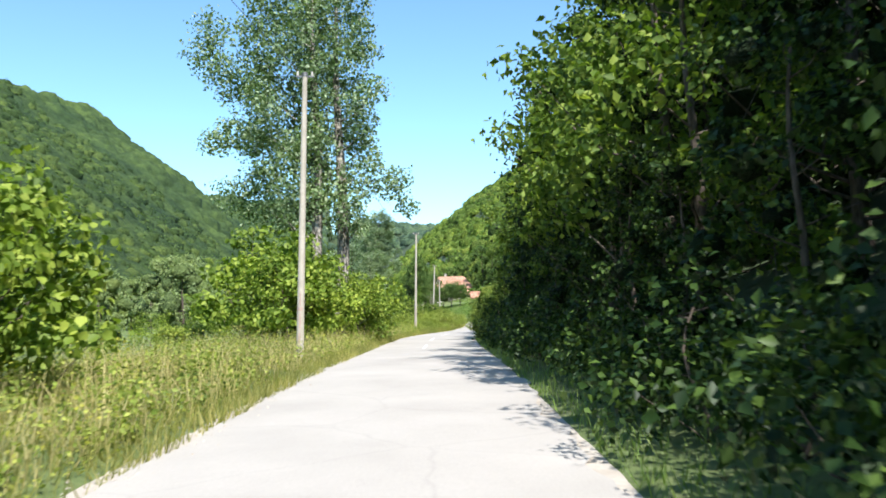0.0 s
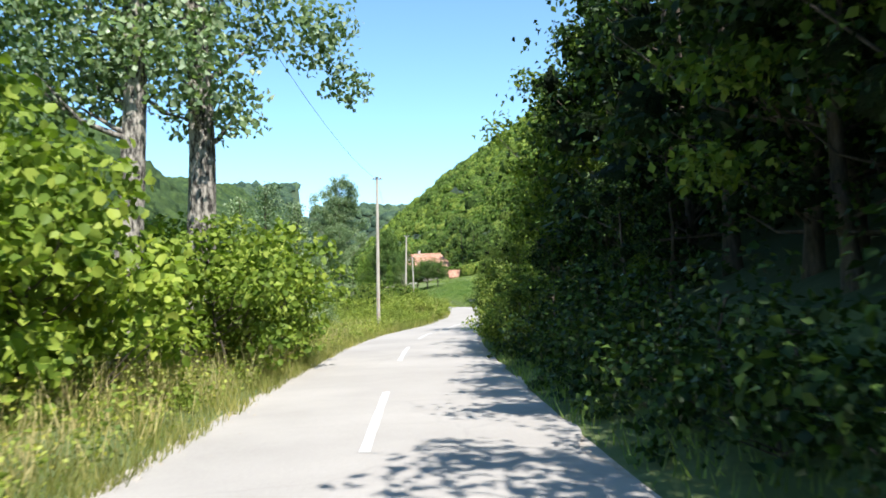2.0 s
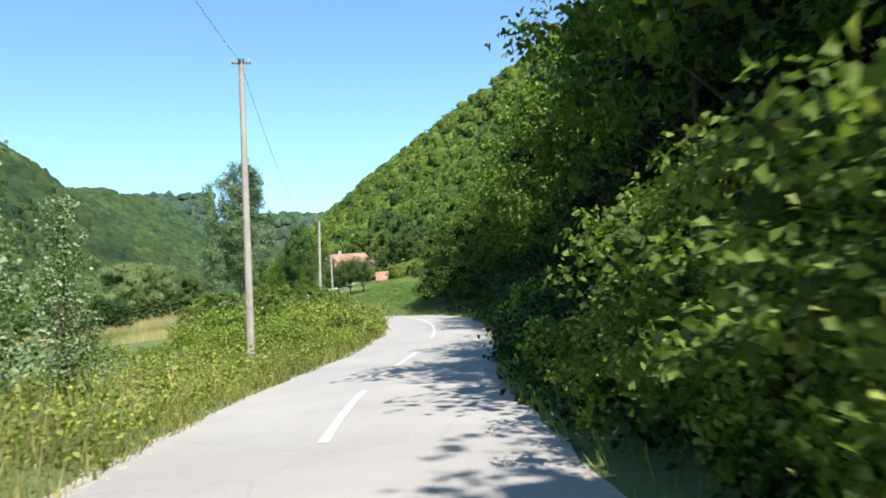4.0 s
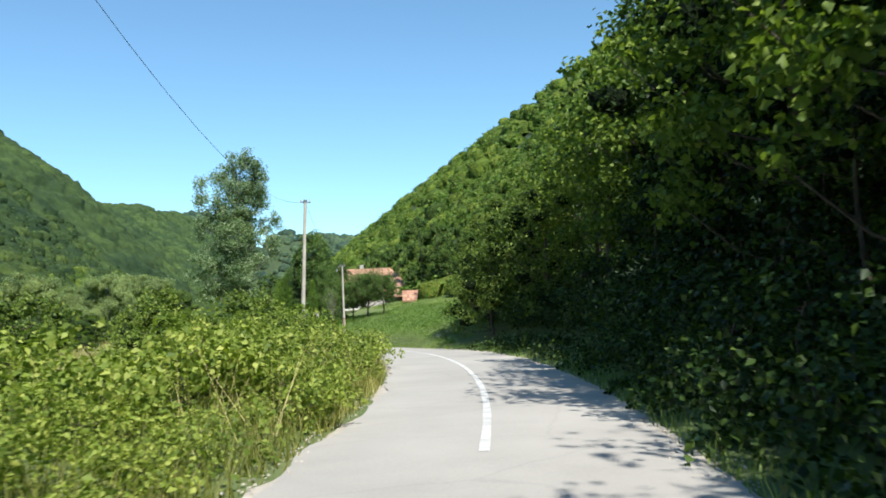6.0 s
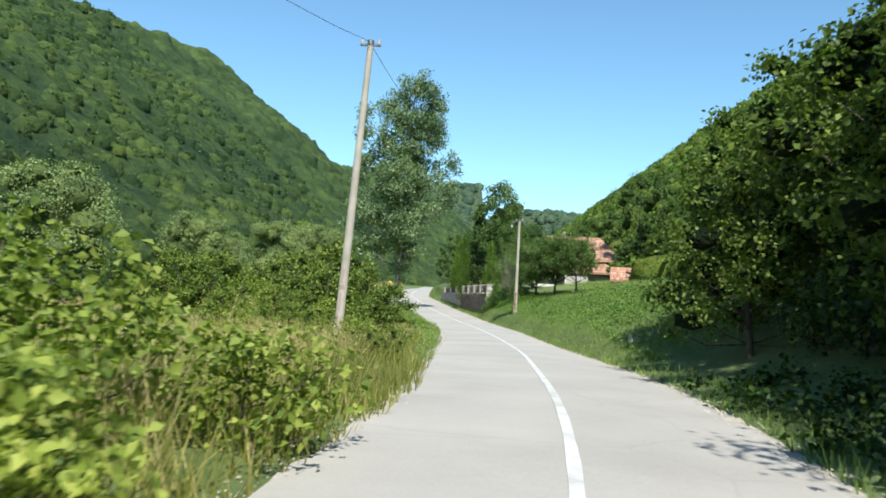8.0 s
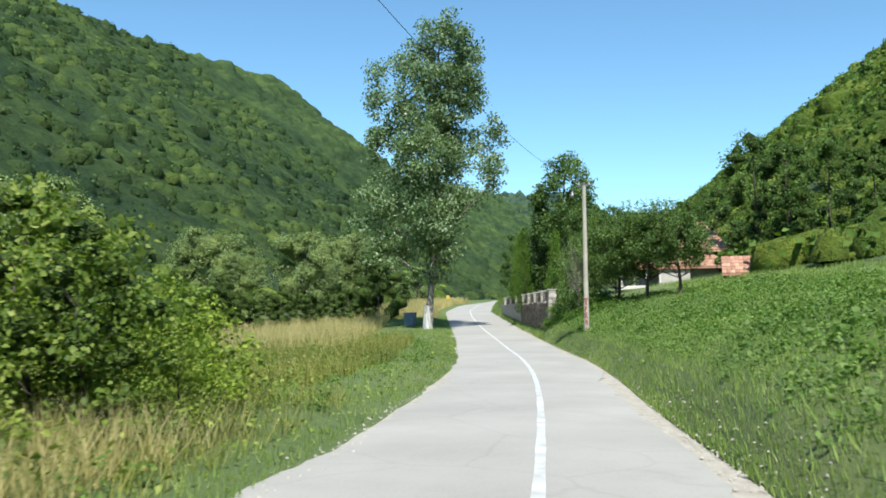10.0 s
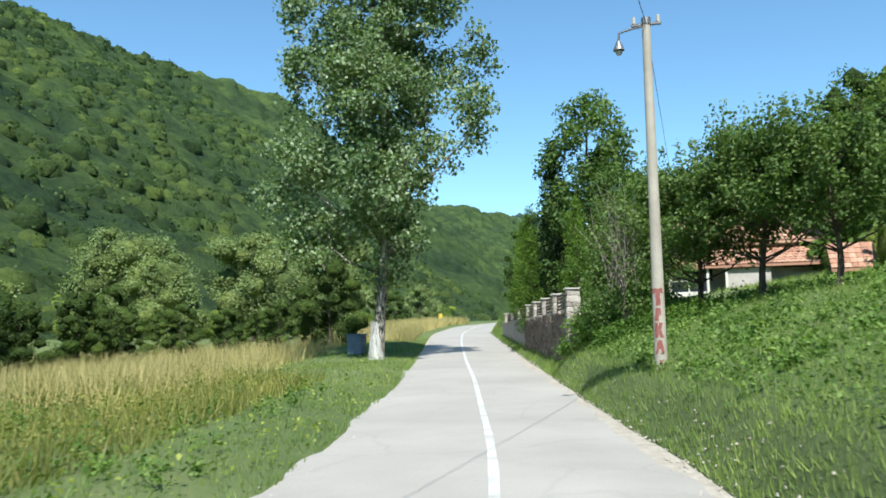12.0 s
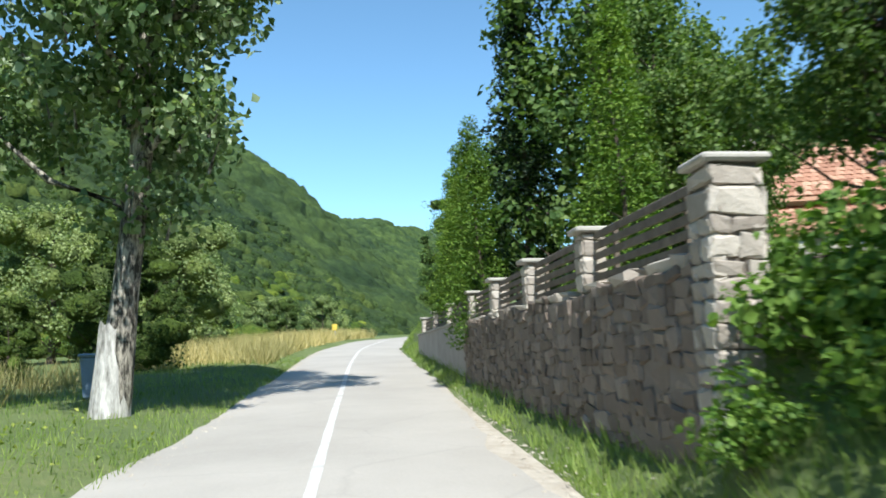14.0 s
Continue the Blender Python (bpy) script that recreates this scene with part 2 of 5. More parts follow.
# ---------- plan: road line, heights ----------
CY = [-80, 0, 12, 36, 45, 54, 62, 71, 78, 85, 91, 97, 103, 109, 116, 124, 132, 139, 145, 152, 160, 170, 180, 193, 212, 240, 400, 1000, 2400]
CX = [-1.5, -0.75, -0.75, -0.72, -0.65, -0.35, 0.3, 2.0, 3.1, 4.0, 4.3, 4.25, 3.9, 3.2, 2.0, 0.5, -0.78, -2.25, -4.0, -5.9, -8.3, -11.3, -14.4, -18.2, -21.8, -25, -50, -145, -300]
ZY = [-80, 0, 18, 36, 63, 74, 85, 100, 124, 134, 149, 165, 185, 210, 260, 400, 2400]
ZZ = [0, 0, 0.16, 0.02, -0.14, -0.18, -0.03, 0.17, -0.05, -0.1, 0.1, 0.6, 1.5, 2.6, 4.0, 6, 20]
HALF = 2.2
_ys = np.arange(-80, 2400, 1.0)


def _smooth(ctrl_y, ctrl_v, k):
    v = np.interp(_ys, ctrl_y, ctrl_v)
    pad = np.pad(v, k, mode="edge")
    return np.convolve(pad, np.ones(2 * k + 1) / (2 * k + 1), "valid")


_cx, _zr = _smooth(CY, CX, 3), _smooth(ZY, ZZ, 4)


def road_x(y):
    return np.interp(y, _ys, _cx)


def road_z(y):
    return np.interp(y, _ys, _zr)


def sstep(a, b, v):
    t = np.clip((v - a) / (b - a), 0, 1)
    return t * t * (3 - 2 * t)


WALL_A, WALL_B = np.array([-3.9, 155.2]), np.array([-12.4, 182.5])


def height(x, y):
    """Height of the ground at x, y (numpy arrays or numbers)."""
    x, y = np.asarray(x, float), np.asarray(y, float)
    c, z0 = road_x(y), road_z(y)
    dr, dl = x - (c + HALF), (c - HALF) - x
    forest = np.interp(dr, [0, 1, 2, 4, 8, 20, 60, 130, 200], [0, 0.1, 0.4, 1.3, 3.0, 10, 38, 84, 95])
    bank = np.interp(dr, [0, 0.2, 0.42, 0.66, 1.2, 2.5, 5.3, 10, 14, 22, 40, 130, 220], [0, 0.36, 0.72, 0.88, 1.12, 1.48, 2.2, 2.75, 3.1, 4.9, 18.0, 90, 106])
    gard = np.interp(dr, [0, 0.25, 0.55, 0.72, 0.95, 5.3, 10, 14, 22, 40, 130, 220], [0, 0.1, 0.38, 0.42, 1.5, 1.7, 2.3, 2.7, 4.2, 16, 80, 95])
    gm = sstep(153.5, 156, y) * (1 - sstep(188, 200, y))
    bank = bank * (1 - gm) + (gard + (1.0 - (z0 - 0.3)).clip(-1.2, 1.0) * sstep(0.75, 1.0, dr) * 0.3) * gm
    fm = sstep(109, 121, y)
    right = forest * (1 - fm) + bank * fm
    left = np.interp(dl, [0, 0.4, 1.5, 4, 12, 40, 62], [0, 0.03, 0.2, 0.15, -0.1, -1.2, -1.0])
    mount = np.interp(-x, [70, 84, 120, 180, 222, 245, 330, 1400], [0, 2, 28, 86, 115, 138, 146, 120])
    mount = mount * np.interp(y, [150, 350, 410, 440, 470, 520, 580, 610, 632, 650, 690, 770, 850, 1000, 1100, 1180, 1600], [1.0, 0.955, 0.965, 1.0, 1.05, 1.085, 1.11, 1.07, 0.99, 0.95, 0.92, 0.89, 0.87, 0.965, 1.07, 1.1, 0.72]) * (0.9 + 0.015 * np.sin(y * 0.05 + 1.2) + 0.03 * np.sin(y * 0.031 + x * 0.02))
    wave = 0.1 * np.sin(x * 0.9 + y * 0.4) * np.sin(y * 0.7) * sstep(1.4, 4.5, np.maximum(dr, dl))
    far = 112 * np.exp(-(((x + 330) / 330) ** 2) - ((y - 1750) / 330) ** 2)
    far2 = 55 * np.exp(-(((x + 60) / 200) ** 2) - ((y - 2100) / 200) ** 2)
    far3 = 54 * np.exp(-(((x + 182) / 50) ** 2) - ((y - 1720) / 190) ** 2)
    return np.where(dr > 0, z0 + right, np.where(dl > 0, z0 + left + mount, z0 - 0.03)) + far + far2 + far3 + wave


def h(x, y):
    return float(height(x, y))


def mesh_object(name, verts, faces, material, parent=None):
    me = bpy.data.meshes.new(name)
    me.from_pydata([tuple(v) for v in verts], [], [tuple(f) for f in faces])
    me.materials.append(material)
    ob = new(name, me)
    if parent is not None:
        ob.parent = parent
    return ob


def fast_mesh(name, verts, tris, material, parent=None):
    """A mesh of triangles from numpy arrays."""
    me = bpy.data.meshes.new(name)
    nv, nf = len(verts), len(tris)
    me.vertices.add(nv)
    me.vertices.foreach_set("co", np.asarray(verts, np.float32).ravel())
    me.loops.add(nf * 3)
    me.loops.foreach_set("vertex_index", np.asarray(tris, np.int32).ravel())
    me.polygons.add(nf)
    me.polygons.foreach_set("loop_start", np.arange(0, nf * 3, 3, dtype=np.int32))
    me.update(calc_edges=True)
    me.materials.append(material)
    ob = new(name, me)
    if parent is not None:
        ob.parent = parent
    return ob


def part(name, bm, material, parent, label=""):
    me = bpy.data.meshes.new(name)
    bm.to_mesh(me)
    bm.free()
    me.materials.append(material)
    ob = new(name, me)
    ob.parent = parent
    return tagged(ob, label)


def thing(name, x, y, z, label, category, group="", rz=0.0):
    ob = new(name)
    ob.empty_display_size = 0.2
    ob.matrix_basis = pose(x, y, z, 0, 0, rz)
    return tagged(ob, label, category, group)


def box_bm(sx, sy, sz, centre=(0, 0, 0), bevel=0.0):
    bm = bmesh.new()
    bmesh.ops.create_cube(bm, size=1.0, matrix=Matrix.Translation(centre) @ Matrix.Diagonal((sx, sy, sz, 1)))
    if bevel:
        bmesh.ops.bevel(bm, geom=bm.edges[:], offset=bevel, segments=1, affect="EDGES")
    return bm


# ---------- ground ----------
def spaced(stops):
    out = []
    for (a, b, step) in stops:
        out.extend(np.arange(a, b, step))
    return np.array(out)


gy = spaced([(-120, -20, 10), (-20, 118, 2), (118, 200, 1.0), (200, 260, 5), (260, 700, 20), (700, 2400, 60)])
off = spaced([(-1800, -400, 100), (-400, -60, 10), (-60, -16, 4), (-16, -6, 1), (-6, -2.2, 0.38), (-2.2, 2.2, 1.1), (2.2, 6, 0.2), (6, 20, 1), (20, 60, 5), (60, 260, 20), (260, 1500, 90)])
GX, GY = np.meshgrid(off, gy)
fade = 1 / (1 + np.exp((np.abs(GX) - 150) / 20))
PX = GX + road_x(GY) * fade
PZ = height(PX, GY)
rng = np.random.default_rng(4)
verts = np.stack([PX, GY, PZ], -1).reshape(-1, 3)
nx = len(off)
faces = [(j * nx + i, j * nx + i + 1, (j + 1) * nx + i + 1, (j + 1) * nx + i) for j in range(len(gy) - 1) for i in range(nx - 1)]
ground = mesh_object("ground", verts, faces, M_GROUND)
for p in ground.data.polygons:
    p.use_smooth = True
ground.data.materials.append(M_WOODSOIL)
for p in ground.data.polygons:
    gx, gyy, _gz = p.center
    if gx < -78 or gx - float(road_x(gyy)) - HALF > (17.5 if gyy > 118 else 4.0) or gyy > 700:
        p.material_index = 1
tagged(ground, "green valley floor and slopes of meadow grass and soil", "ground", kind="structure")


def ribbon(name, ys, left, right, lift, material, label, category):
    v, f = [], []
    for i, y in enumerate(ys):
        z = float(road_z(y)) + lift
        for k in range(5):
            s = k / 4
            v.append((left[i] + (right[i] - left[i]) * s, y, z + 0.03 * (1 - (2 * s - 1) ** 2)))
    for i in range(len(ys) - 1):
        for k in range(4):
            a = i * 5 + k
            f.append((a, a + 1, a + 6, a + 5))
    ob = mesh_object(name, v, f, material)
    for p in ob.data.polygons:
        p.use_smooth = True
    return tagged(ob, label, category, kind="structure")


rng = np.random.default_rng(11)
ry = np.arange(-60, 262, 0.35)


def ragged(n, amp, k):
    a = rng.normal(0, 1, n + k)
    return np.convolve(a, np.ones(k) / k, "valid")[:n] * amp * math.sqrt(k)


EDGE_Y = [60, 68, 74, 94, 100, 104, 110, 114, 119, 128, 132, 155, 166, 176]
EDGE_D = [0, 0.12, 0.25, 0.22, -0.1, -0.4, -0.6, -0.5, -0.05, 0.15, -0.22, -0.22, -0.25, 0]
edge = np.interp(ry, EDGE_Y, EDGE_D)
gl = road_x(ry) - HALF + edge - np.interp(ry, [62, 68, 97, 102, 116, 122], [0.36, 0.06, 0.06, 0.5, 0.45, 0.3]) + ragged(len(ry), 0.08, 6) + ragged(len(ry), 0.05, 20)
gr = road_x(ry) + HALF + 0.25 + ragged(len(ry), 0.07, 6)
ribbon("verge", ry, gl, gr, 0.0, M_GRAVEL, "sandy gravel verge beside the asphalt road", "verge")
rl = road_x(ry) - HALF + edge + ragged(len(ry), 0.05, 4) + ragged(len(ry), 0.05, 14)
rr = road_x(ry) + HALF + ragged(len(ry), 0.06, 4) + ragged(len(ry), 0.06, 14) - 0.3 * sstep(96, 112, ry) * (1 - sstep(158, 172, ry))
road = ribbon("road", ry, rl, rr, 0.03, M_ROAD, "narrow worn pale asphalt road winding up the valley", "road")


LINE_Y = [30, 45, 51, 72, 79, 88, 93, 98, 104, 109, 115, 124, 131, 138, 146, 156, 164, 174, 190]
LINE_D = [-0.1, -0.12, -0.18, 0, 0.08, 0.08, 0.12, 0.04, -0.08, -0.12, 0.15, 0.3, 0.12, -0.05, -0.12, -0.23, -0.29, -0.25, 0]

line_x = np.convolve(np.pad(_cx + np.interp(_ys, LINE_Y, LINE_D), 5, mode="edge"), np.hanning(13)[1:-1] / np.hanning(13).sum(), "valid")


def road_line(y0, y1):
    ys = ry[(ry >= y0) & (ry <= y1)]
    v, f = [], []
    for y in ys:
        x = float(np.interp(y, _ys, line_x))
        z = float(road_z(y)) + 0.03 + 0.035
        wob = 0.004 * math.sin(y * 2.3)
        v += [(x - 0.06 + wob, y, z), (x + 0.06 - wob, y, z)]
    for i in range(len(ys) - 1):
        f.append((2 * i, 2 * i + 1, 2 * i + 3, 2 * i + 2))
    ob = mesh_object("centre_line", v, f, M_LINE, road)
    tagged(ob, "white painted centre line")


for a, b in ((32.5, 38.5), (45.3, 51.5), (56.5, 62.0), (66.4, 72.2), (77.6, 215)):
    road_line(a, b)


# ---------- plants ----------
def tube(path, radii, sides=7):
    """Vertices and triangles of a tapered tube along a path."""
    path = [Vector(p) for p in path]
    v, f = [], []
    for i, p in enumerate(path):
        d = (path[min(i + 1, len(path) - 1)] - path[max(i - 1, 0)]).normalized()
        a = d.orthogonal().normalized() if abs(d.z) < 0.99 else Vector((1, 0, 0))
        a = (Vector((1, 0, 0)) - d * d.x).normalized() if abs(d.x) < 0.9 else a
        b = d.cross(a)
        for k in range(sides):
            t = 2 * math.pi * k / sides
            v.append(p + (a * math.cos(t) + b * math.sin(t)) * radii[i])
    for i in range(len(path) - 1):
        for k in range(sides):
            a, b = i * sides + k, i * sides + (k + 1) % sides
            f += [(a, b, b + sides), (a, b + sides, a + sides)]
    return v, f


def join(pieces):
    v, f = [], []
    for pv, pf in pieces:
        o = len(v)
        v += [tuple(p) for p in pv]
        f += [tuple(i + o for i in q) for q in pf]
    return np.array(v), np.array(f)


def leaves(points, outward, size, rng, up=0.45, width=0.36, droop=0.25, fold=0.12, stretch=1.0, rounded=False):
    """Folded leaves at the points: two triangles each, or four for rounded ones."""
    n = len(points)
    nrm = outward * 0.6 + rng.normal(0, 0.55, (n, 3)) + np.array([0, 0, up])
    nrm /= np.linalg.norm(nrm, axis=1)[:, None] + 1e-9
    t = rng.normal(0, 1, (n, 3)) + outward * 0.5 - np.array([0, 0, droop])
    t -= nrm * np.sum(t * nrm, 1)[:, None]
    t /= np.linalg.norm(t, axis=1)[:, None] + 1e-9
    b = np.cross(nrm, t)
    s = (size * rng.uniform(0.6, 1.25, n))[:, None]
    if rounded:
        v = np.empty((n, 6, 3))
        v[:, 0] = points - t * s * 0.48
        v[:, 1] = points + b * s * width * 0.85 + nrm * s * fold * 0.8 - t * s * 0.26
        v[:, 2] = points + b * s * width + nrm * s * fold + t * s * 0.14
        v[:, 3] = points + t * s * 0.52 - nrm * s * 0.1
        v[:, 4] = points - b * s * width + nrm * s * fold + t * s * 0.14
        v[:, 5] = points - b * s * width * 0.85 + nrm * s * fold * 0.8 - t * s * 0.26
        base = np.arange(n)[:, None] * 6
        tr = np.concatenate([base + np.array([q]) for q in ([0, 1, 2], [0, 2, 3], [0, 3, 4], [0, 4, 5])])
        return v.reshape(-1, 3), tr
    v = np.empty((n, 4, 3))
    v[:, 0] = points - t * s * 0.5 * stretch
    v[:, 1] = points + b * s * width + nrm * s * fold - t * s * 0.08
    v[:, 2] = points + t * s * 0.5 * stretch - nrm * s * 0.1
    v[:, 3] = points - b * s * width + nrm * s * fold - t * s * 0.08
    base = np.arange(n)[:, None] * 4
    tr = np.concatenate([base + np.array([[0, 1, 2]]), base + np.array([[0, 2, 3]])])
    return v.reshape(-1, 3), tr


def crown_points(blobs, n, rng, inner=0.55):
    """Points in the outer shells of overlapping blobs (x, y, z, radius, z-stretch), and the ways outward."""
    bl = np.array(blobs, float)
    w = bl[:, 3] ** 2
    which = rng.choice(len(bl), n, p=w / w.sum())
    d = rng.normal(0, 1, (n, 3))
    d /= np.linalg.norm(d, axis=1)[:, None]
    r = bl[which, 3] * (inner + (1.08 - inner) * rng.uniform(0, 1, n) ** 0.6)
    lump = 1 + 0.22 * np.sin(d[:, 0] * 5 + which) * np.sin(d[:, 1] * 6 + which * 2) + 0.12 * np.sin(d[:, 2] * 9 + which)
    off3 = d * (r * lump)[:, None]
    off3[:, 2] *= bl[which, 4]
    return bl[which, :3] + off3, d


def column_blobs(rng, z0, z1, radius, count, shape, rblob):
    """Blobs that fill a crown whose radius follows shape(0..1)."""
    out = []
    for i in range(count):
        s = (i + rng.uniform(0, 1)) / count
        rad = radius * shape(s)
        a = i * 2.399 + rng.uniform(-0.5, 0.5)
        q = rad * math.sqrt(rng.uniform(0.1, 1)) * 0.85
        rb = rblob * rng.uniform(0.7, 1.25) * (0.6 + 0.4 * shape(s))
        out.append((q * math.cos(a), q * math.sin(a), z0 + (z1 - z0) * s, rb, rng.uniform(0.7, 1.0)))
    return out


def boughs(rng, z0, z1, radius, count, rb, shape, flat=0.6):
    """Leafy boughs round an axis: each is a flattened heap of six small blobs, with open air between the boughs."""
    out = []
    for i in range(count):
        s = (i + rng.uniform(0, 1)) / count
        a = i * 2.399 + rng.uniform(-0.45, 0.45)
        q = radius * shape(s) * rng.uniform(0.5, 1.0)
        c = np.array([q * math.cos(a), q * math.sin(a), z0 + (z1 - z0) * s])
        r = rb * rng.uniform(0.7, 1.3)
        for k in range(6):
            d = rng.normal(0, 1, 3)
            d *= 0.62 * r / np.linalg.norm(d)
            p = c + d * np.array([1, 1, flat])
            out.append((float(p[0]), float(p[1]), max(0.25, float(p[2])), float(r * rng.uniform(0.36, 0.6)), 0.72))
    return out


def limb_tubes(rng, base, blobs, trunk_top, r0, r1, bend=0.25, every=1, limb_r=0.3, sides=7):
    """A trunk from base to trunk_top and limbs that leave it for the blobs."""
    base, top = Vector(base), Vector(trunk_top)
    n = 9
    axis = []
    for i in range(n):
        s = i / (n - 1)
        p = base.lerp(top, s)
        axis.append(p + Vector((math.sin(s * 5 + base.x), math.cos(s * 4 + base.y), 0)) * bend * s * (1 - s) * 2)
    radii = [r0 + (r1 - r0) * (i / (n - 1)) for i in range(n)]
    radii[0] *= 1.35
    pieces = [tube(axis, radii, 10)]
    for b in blobs[::every]:
        c = Vector(b[:3])
        s = min(0.95, max(0.12, (c.z - base.z - (c - base).xy.length * 0.7) / max(0.1, top.z - base.z)))
        k = s * (n - 1)
        i = int(k)
        start = axis[i].lerp(axis[min(i + 1, n - 1)], k - i)
        mid = start.lerp(c, 0.5) + Vector((rng.uniform(-0.2, 0.2), rng.uniform(-0.2, 0.2), -0.12 * (c - start).length))
        r = max(0.012, (r0 + (r1 - r0) * s) * limb_r)
        pieces.append(tube([start, mid, c], [r, r * 0.7, r * 0.25], sides - 2))
    return join(pieces)


def ico(sub):
    bm = bmesh.new()
    bmesh.ops.create_icosphere(bm, subdivisions=sub, radius=1.0)
    v = np.array([q.co[:] for q in bm.verts])
    f = np.array([[q.index for q in p.verts] for p in bm.faces])
    bm.free()
    return v, f


def crown_mat(name, dark, mid, light):
    m, nt, b = mat(name)
    g = nt.nodes.new("ShaderNodeNewGeometry")
    c = ramp(nt, g.outputs["Random Per Island"], [(0.0, dark), (0.5, mid), (1.0, light)])
    n1 = noise_tex(nt, 1.5, 5, 0.75, g.outputs["Position"])
    c = mix_col(nt, 1.0, c, ramp(nt, n1, [(0.35, (0.66, 0.69, 0.66)), (0.65, (1.3, 1.28, 1.15))]), "MULTIPLY")
    c = mix_col(nt, 1.0, c, ramp(nt, noise_tex(nt, 0.03, 4, 0.6, g.outputs["Position"]), [(0.35, (0.62, 0.7, 0.75)), (0.65, (1.45, 1.35, 1.0))]), "MULTIPLY")
    c = mix_col(nt, 1.0, c, ramp(nt, noise_tex(nt, 0.22, 3, 0.6, g.outputs["Position"]), [(0.35, (0.7, 0.74, 0.74)), (0.65, (1.32, 1.28, 1.1))]), "MULTIPLY")
    nt.links.new(c, b.inputs["Base Color"])
    b.inputs["Roughness"].default_value = 0.9
    b.inputs["Specular IOR Level"].default_value = 0.15
    bump(nt, b, n1, 1.0, 0.9)
    return m


M_CROWN = crown_mat("hillside_crown", (0.043, 0.072, 0.033), (0.048, 0.079, 0.036), (0.053, 0.086, 0.039))
# far crowns: the blue of distance haze is mixed into the green
M_CROWN_HAZE = crown_mat("hazed_far_crown", (0.045, 0.075, 0.06), (0.052, 0.085, 0.068), (0.06, 0.096, 0.075))
# brighter copy of the crown colour that carries sunlight on the slope
M_CROWN_LIT = crown_mat("sunlit_slope_crown", (0.058, 0.092, 0.02), (0.097, 0.145, 0.03), (0.15, 0.195, 0.046))
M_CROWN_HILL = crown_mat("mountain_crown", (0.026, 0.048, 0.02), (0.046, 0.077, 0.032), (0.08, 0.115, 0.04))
# near-black colour that paints shade inside the boughs of the forest trees
M_BOUGH_SHADE = crown_mat("bough_shade", (0.006, 0.014, 0.005), (0.009, 0.019, 0.006), (0.012, 0.025, 0.008))
M_IN_ALDER = crown_mat("alder_mass", (0.036, 0.066, 0.018), (0.055, 0.09, 0.025), (0.073, 0.113, 0.032))
M_IN_WILLOW = crown_mat("willow_mass", (0.1, 0.14, 0.058), (0.13, 0.175, 0.074), (0.165, 0.215, 0.094))


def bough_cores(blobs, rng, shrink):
    """An added lumpy mass inside each bough that keeps light from shining through."""
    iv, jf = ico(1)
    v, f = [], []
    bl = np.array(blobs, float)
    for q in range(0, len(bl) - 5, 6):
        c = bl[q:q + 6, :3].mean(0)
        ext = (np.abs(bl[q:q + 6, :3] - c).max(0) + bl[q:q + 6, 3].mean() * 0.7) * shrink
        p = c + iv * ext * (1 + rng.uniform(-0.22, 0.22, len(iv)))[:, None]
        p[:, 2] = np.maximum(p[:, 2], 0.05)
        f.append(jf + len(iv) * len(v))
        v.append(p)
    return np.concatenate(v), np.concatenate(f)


def plant(name, label, category, blobs, n_leaf, size, leaf, seed, trunk=None, bark=None, group="", **kw):
    """A tree or shrub at the origin: a trunk with limbs, and a crown of leaves."""
    rng = np.random.default_rng(seed)
    ob = thing(name, 0, 0, 0, label, category, group)
    pts, outw = crown_points(blobs, n_leaf, rng, kw.pop("inner", 0.5))
    trunk = trunk or dict(top=(0, 0, max(b[2] for b in blobs) * 0.85), r0=0.09, r1=0.02)
    tv, tf = limb_tubes(rng, trunk.get("base", (0, 0, -0.3)), blobs, trunk["top"], trunk["r0"], trunk["r1"], trunk.get("bend", 0.25), trunk.get("every", 1), trunk.get("limb", 0.3))
    fast_mesh("trunk", tv, tf, bark or M_BARK, ob)
    # added filler inside the boughs, not a growing part of the tree
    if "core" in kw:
        inside = fast_mesh("bough_filler", *bough_cores(blobs, rng, kw.pop("shrink", 0.8)), kw.pop("core"), ob)
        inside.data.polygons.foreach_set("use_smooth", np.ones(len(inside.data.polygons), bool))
    keep = pts[:, 2] > 0.03
    lv, lt = leaves(pts[keep], outw[keep], size, rng, **kw)
    fast_mesh("crown", lv, lt, leaf, ob)
    return ob


def put(template, x, y, scale=1.0, rz=None, sink=0.0, zscale=1.0):
    """A copy of a plant on the ground at x, y."""
    m = pose(x, y, h(x, y) - sink, 0, 0, random.uniform(0, 360) if rz is None else rz) @ Matrix.Diagonal((scale, scale, scale * zscale, 1))
    return copy_thing(template, m)


def place(ob, x, y, scale=1.0, rz=0.0):
    ob.matrix_basis = pose(x, y, h(x, y), 0, 0, rz) @ Matrix.Diagonal((scale, scale, scale, 1))
    return ob


rnd = np.random.default_rng(21)
dome = lambda s: math.sqrt(max(0.05, 1 - (2 * s - 0.75) ** 2 / 1.6))
# forest on the slope beside the road
forest = []
for k in range(3):
    bl = boughs(rnd, 0.9, 9.3, 2.5, 24, 1.05, dome)
    forest.append(plant("forest_tree", "dense dark-green broadleaf tree at the forest edge beside the road", "tree", bl, 6800, 0.15, M_FOREST_SHADED, 30 + k,
                        dict(top=(0.2, 0.1, 8.5), r0=0.14, r1=0.03, every=6), group="forest edge trees", inner=0.25, core=M_BOUGH_SHADE, shrink=0.45))
